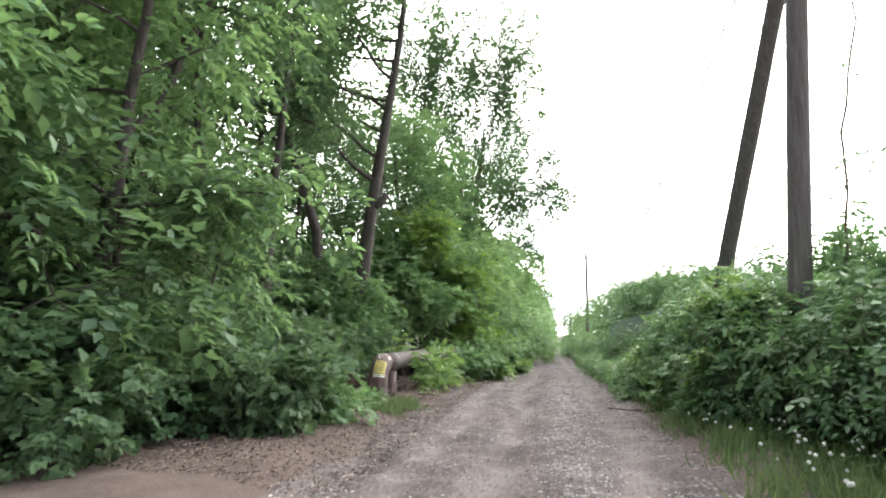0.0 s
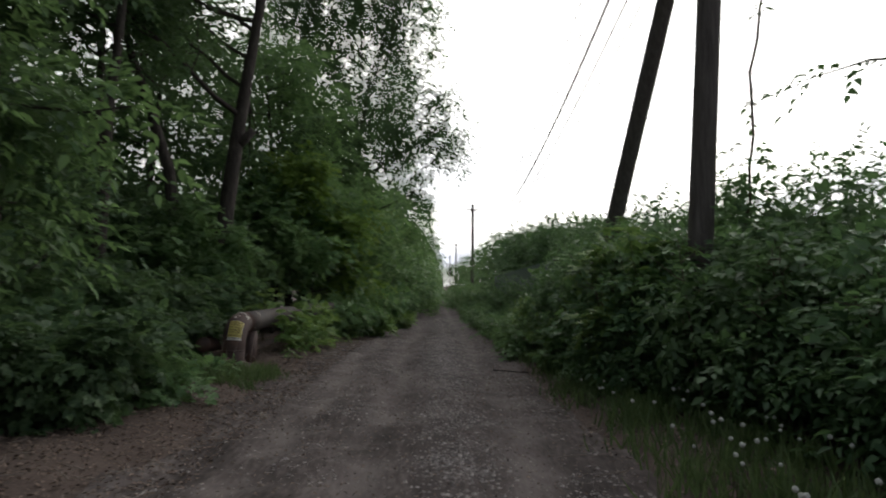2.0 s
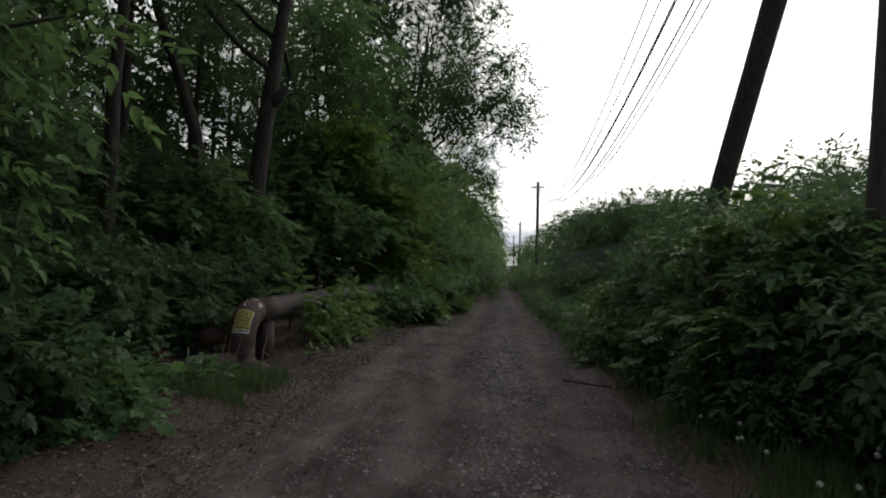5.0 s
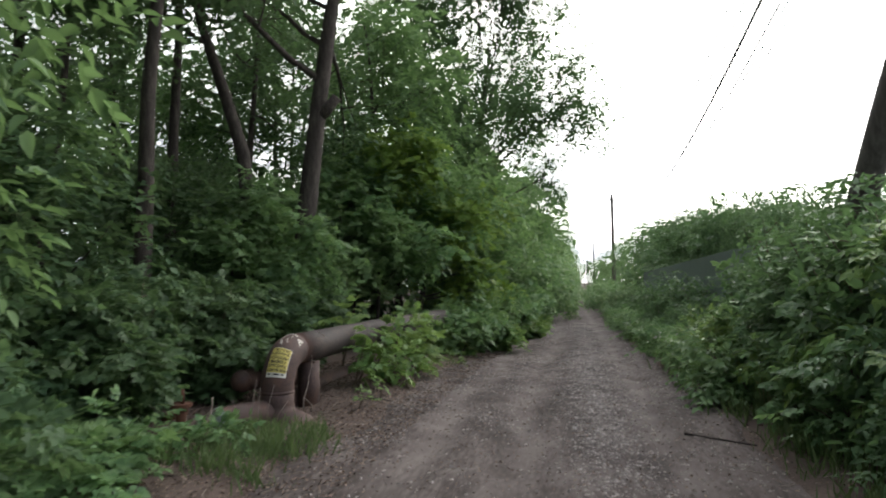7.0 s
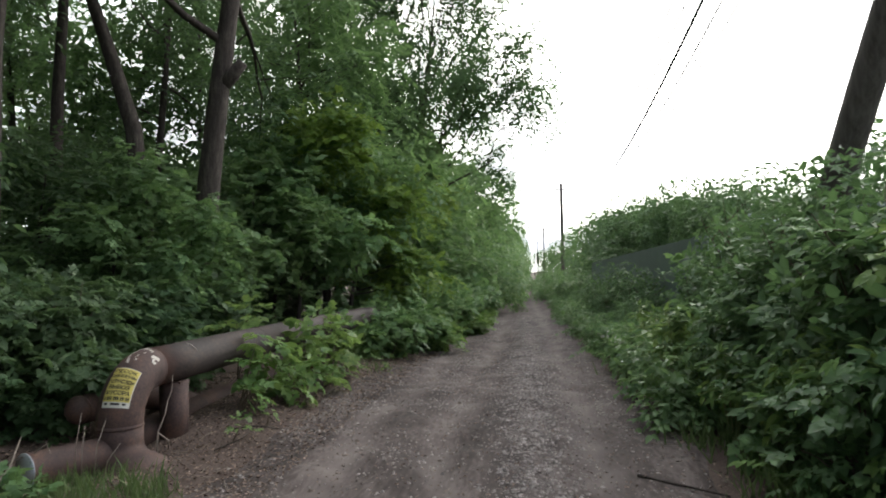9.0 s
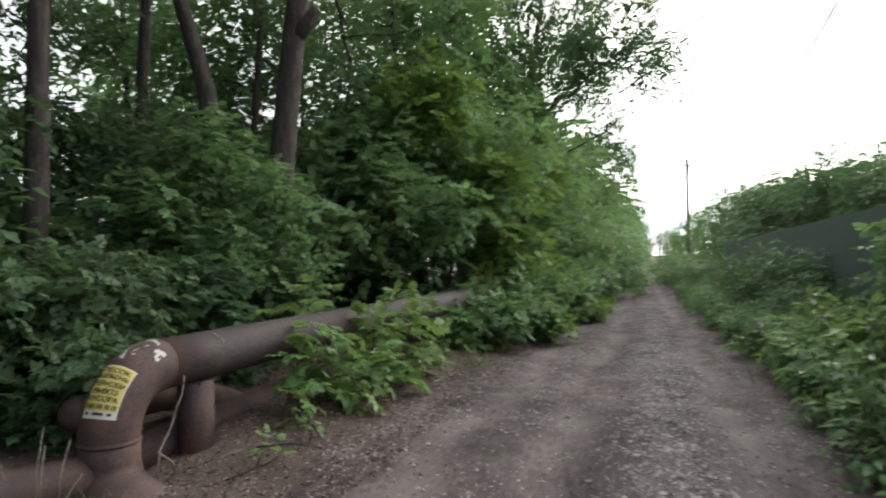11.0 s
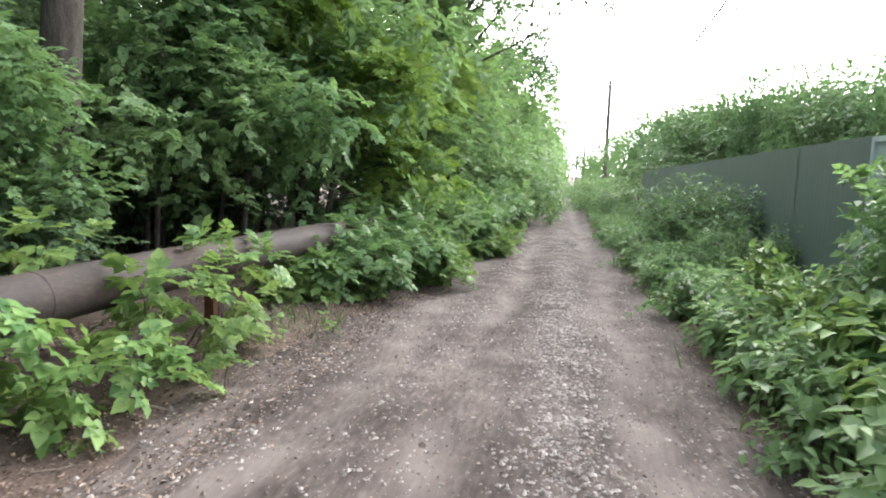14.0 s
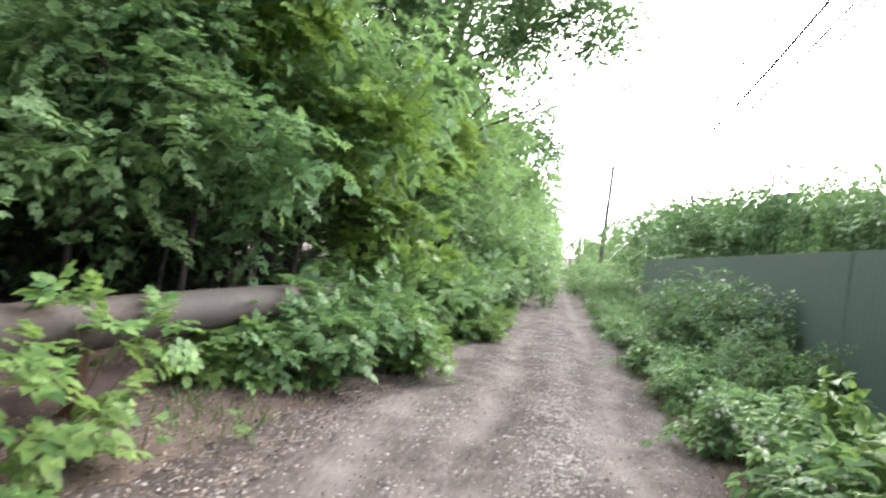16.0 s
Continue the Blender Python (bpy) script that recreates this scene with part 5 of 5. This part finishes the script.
grass("grass", "tufts of green grass round the cut pipe", [(-3.3 + fr.uniform(-0.4, 0.35), fr.uniform(10.6, 11.75)) for _ in range(15)], 30, 0.13, 0.16)
grass("grass", "tufts of green grass before the bent pipe", [(fr.uniform(-3.2, -2.35), fr.uniform(9.6, 11.2)) for _ in range(30)], 34, 0.12, 0.24)
grass("grass", "rough grass along the verge under the thicket", [(fr.uniform(1.75, 3.1), fr.uniform(2.5, 9.5)) for _ in range(130)] + [(fr.uniform(1.7, 2.4), fr.uniform(9.0, 14.0)) for _ in range(45)], 34, 0.14, 0.3)
grass("grass", "rough grass between the weeds below the fence", [(fr.uniform(1.7, 3.3), fr.uniform(14.0, 40.0)) for _ in range(150)], 34, 0.16, 0.34)
grass("grass", "thin grass at the foot of the hedge", [(fr.uniform(-3.2, -2.3), fr.uniform(16.8, 36.0)) for _ in range(70)], 22, 0.15, 0.2)

grass("grass", "thin green grass strip along the crown of the track far off", [(fr.uniform(-0.4, 0.1), fr.uniform(36.0, 75.0)) for _ in range(80)], 26, 0.16, 0.16)

# ---- gravel, litter and sticks on the track ----
def pebbles(name, label, n, xs, ys, lo, hi, mat, bands):
    """Loose stones: flattened, uneven eight-faced lumps, sunk a little in the soil."""
    t = np.array([(1, 0, 0), (0, 1, 0), (-1, 0, 0), (0, -1, 0), (0, 0, 0.7)])
    f = np.array([(0, 1, 4), (1, 2, 4), (2, 3, 4), (3, 0, 4)])
    x, y = fr.uniform(*xs, n), fr.uniform(*ys, n) if not bands else ys[0] + (ys[1] - ys[0]) * fr.uniform(0, 1, n)
    if bands:
        pick = fr.integers(0, len(bands), n)
        x = np.array([b[0] for b in bands])[pick] + np.array([b[1] for b in bands])[pick] * fr.normal(0, 1, n)
        drift = fr.uniform(0, 1, (150, 2)) * (0.0, ys[1] - ys[0]) + (0.0, ys[0])
        which = fr.integers(0, 150, n)
        near = fr.uniform(0, 1, n) < 0.6
        y = np.where(near, drift[which, 1] + fr.normal(0, 0.35, n), y)
        x = np.where(near, np.array([b[0] for b in bands])[which % len(bands)] + fr.normal(0, 0.22, n), x)
        x = np.clip(x, *xs)
    r = lo + (hi - lo) * fr.uniform(0, 1, n) ** 2.6
    a = fr.uniform(0, 2 * np.pi, n)
    st = fr.uniform(0.6, 1.3, (n, 1, 3)) * fr.uniform(0.8, 1.2, (n, 5, 3))
    v = t[None] * st * r[:, None, None]
    c_, s_ = np.cos(a)[:, None], np.sin(a)[:, None]
    v = np.stack((v[..., 0] * c_ - v[..., 1] * s_, v[..., 0] * s_ + v[..., 1] * c_, v[..., 2]), -1)
    v += np.stack((x, y, np.maximum(road_height(x, y), land(x, y)) + r * 0.08), -1)[:, None]
    me = bpy.data.meshes.new(name)
    me.from_pydata(v.reshape(-1, 3).tolist(), [], (np.arange(n)[:, None, None] * 5 + f[None]).reshape(-1, 3).tolist())
    me.materials.append(mat)
    me.update()
    return tagged(new(name, me), label, "gravel", kind="stuff")


pebbles("gravel", "pale gravel scattered over the dirt track", 36000, (-2.3, 1.55), (3.0, 34.0), 0.005, 0.023, M_STONE, ((0.25, 0.2), (0.35, 0.26), (0.12, 0.18), (0.3, 0.22), (1.2, 0.2), (-0.9, 0.5), (-1.9, 0.3)))
pebbles("gravel", "larger pale stones lying on the track", 190, (-2.3, 1.55), (4.0, 28.0), 0.014, 0.042, M_STONE, ((0.25, 0.2), (0.4, 0.3), (0.15, 0.16), (-0.6, 0.7)))
pebbles("gravel", "coarse pale gravel gathered between the ruts", 2600, (-0.6, 1.2), (11.5, 20.0), 0.008, 0.027, M_STONE, ((0.15, 0.13), (0.25, 0.16), (0.45, 0.2)))
pebbles("gravel", "small clods of soil on the dirt track", 2600, (-2.4, 1.7), (3.0, 30.0), 0.008, 0.03, M_SOIL, ())


def litter(name, label, n, xs, ys, size):
    x, y = xs[0] + (xs[1] - xs[0]) * fr.uniform(0, 1, n), fr.uniform(*ys, n)
    pos = np.stack((x, y, np.maximum(road_height(x, y), land(x, y)) + fr.uniform(0.004, 0.02, n)), -1)
    along = np.stack((fr.normal(0, 1, n), fr.normal(0, 1, n), fr.normal(0, 0.25, n)), -1)
    up = unit(np.stack((fr.normal(0, 0.4, n), fr.normal(0, 0.4, n), np.ones(n)), -1))
    return tagged(new(name, leaf_mesh(name, M_LITTER, pos, along, up, fr.uniform(0.5, 1.2, n) * size, LEAF_OVAL)), label, "leaf litter", kind="stuff")


litter("leaf_litter", "red-brown dead leaves and chips strewn along the verge", 34000, (-4.4, -1.75), (5.0, 24.0), 0.036)
litter("leaf_litter", "dry leaf fragments thinly strewn on the track", 9000, (-2.0, 1.7), (5.0, 26.0), 0.028)
litter("leaf_litter", "dry leaves under the roadside weeds", 3000, (1.5, 3.4), (4.0, 24.0), 0.05)

for pts, r in (([(1.04, 11.97), (1.2, 11.8), (1.38, 11.68), (1.57, 11.47)], 0.014), ([(-2.75, 12.75), (-2.55, 12.95), (-2.3, 13.02)], 0.008), ([(-2.9, 13.6), (-2.6, 13.35), (-2.45, 13.2)], 0.007), ([(-2.6, 12.2), (-2.5, 12.55), (-2.55, 12.9)], 0.006)):
    sp = [Vector((x, y, land(x, y) + 0.02)) for x, y in pts]
    st_ = new("fallen_stick", Shape().tube(sp, [r * (1 - 0.15 * i) for i in range(len(sp))], 6).mesh("fallen_stick", M_BARK, True))
    tagged(st_, "dry crooked stick lying on the soil", "stick", "fallen sticks")
tw = Shape()
for i in range(420):
    x, y = fr.uniform(-4.3, -1.9) if i % 4 else fr.uniform(1.3, 2.4), fr.uniform(5.0, 22.0)
    a, ln = fr.uniform(0, 6.28), fr.uniform(0.06, 0.26)
    pts = [Vector((x + math.cos(a) * ln * f + fr.normal(0, 0.012), y + math.sin(a) * ln * f + fr.normal(0, 0.012), 0)) for f in (0, 0.5, 1.0)]
    for p in pts:
        p.z = max(land(p.x, p.y), float(road_height(np.array([p.x]), np.array([p.y]))[0]) if ROAD_L < p.x < ROAD_R else -9) + 0.012
    tw.tube(pts, (0.0045, 0.004, 0.002), 4, False)
tagged(new("twig_litter", tw.mesh("twig_litter", M_TWIG_DRY)), "thin dry twigs scattered over the verge", "twigs", kind="stuff")
for pts in ([(-3.95, 11.15, 0.16), (-3.8, 11.3, 0.32), (-3.66, 11.36, 0.36), (-3.5, 11.3, 0.45)], [(-3.7, 10.95, 0.15), (-3.72, 11.2, 0.30), (-3.85, 11.45, 0.46)]):
    dead = new("bare_twig", Shape().tube(pts, (0.009, 0.008, 0.006, 0.003)[:len(pts)], 5).mesh("bare_twig", M_TWIG_DRY, True))
    tagged(dead, "dry dead branch sticking up beside the cut pipe", "twig", "dead branches")
for pts in ([(-3.13, 12.16, 0.12), (-3.14, 12.2, 0.32), (-3.13, 12.3, 0.46), (-3.15, 12.37, 0.56), (-3.13, 12.41, 0.66), (-3.15, 12.46, 0.79)], [(-3.1, 12.3, 0.14), (-3.05, 12.22, 0.24), (-3.1, 12.14, 0.33)]):
    bare = new("bare_twig", Shape().tube(pts, [0.008 - 0.001 * i for i in range(len(pts))], 5).mesh("bare_twig", M_TWIG_DRY, True))
    tagged(bare, "thin crooked bare twig leaning on the pipe elbow", "twig", "dead branches")
for i, (x, y, dx, h) in enumerate(((-3.42, 11.5, 0.05, 0.55), (-3.32, 11.45, 0.02, 0.45), (-3.25, 11.5, 0.09, 0.48), (-3.5, 11.42, -0.12, 0.34), (-3.1, 11.4, 0.14, 0.3))):
    z = land(x, y)
    dry = new("dry_stalk", Shape().tube([(x, y, z - 0.03), (x + dx * 0.3, y, z + h * 0.55), (x + dx, y + 0.02, z + h)], (0.0045, 0.004, 0.0022), 5).mesh("dry_stalk", M_TWIG_DRY, True))
    tagged(dry, "thin pale dry grass stalk before the riser", "stalk", "dry stalks")
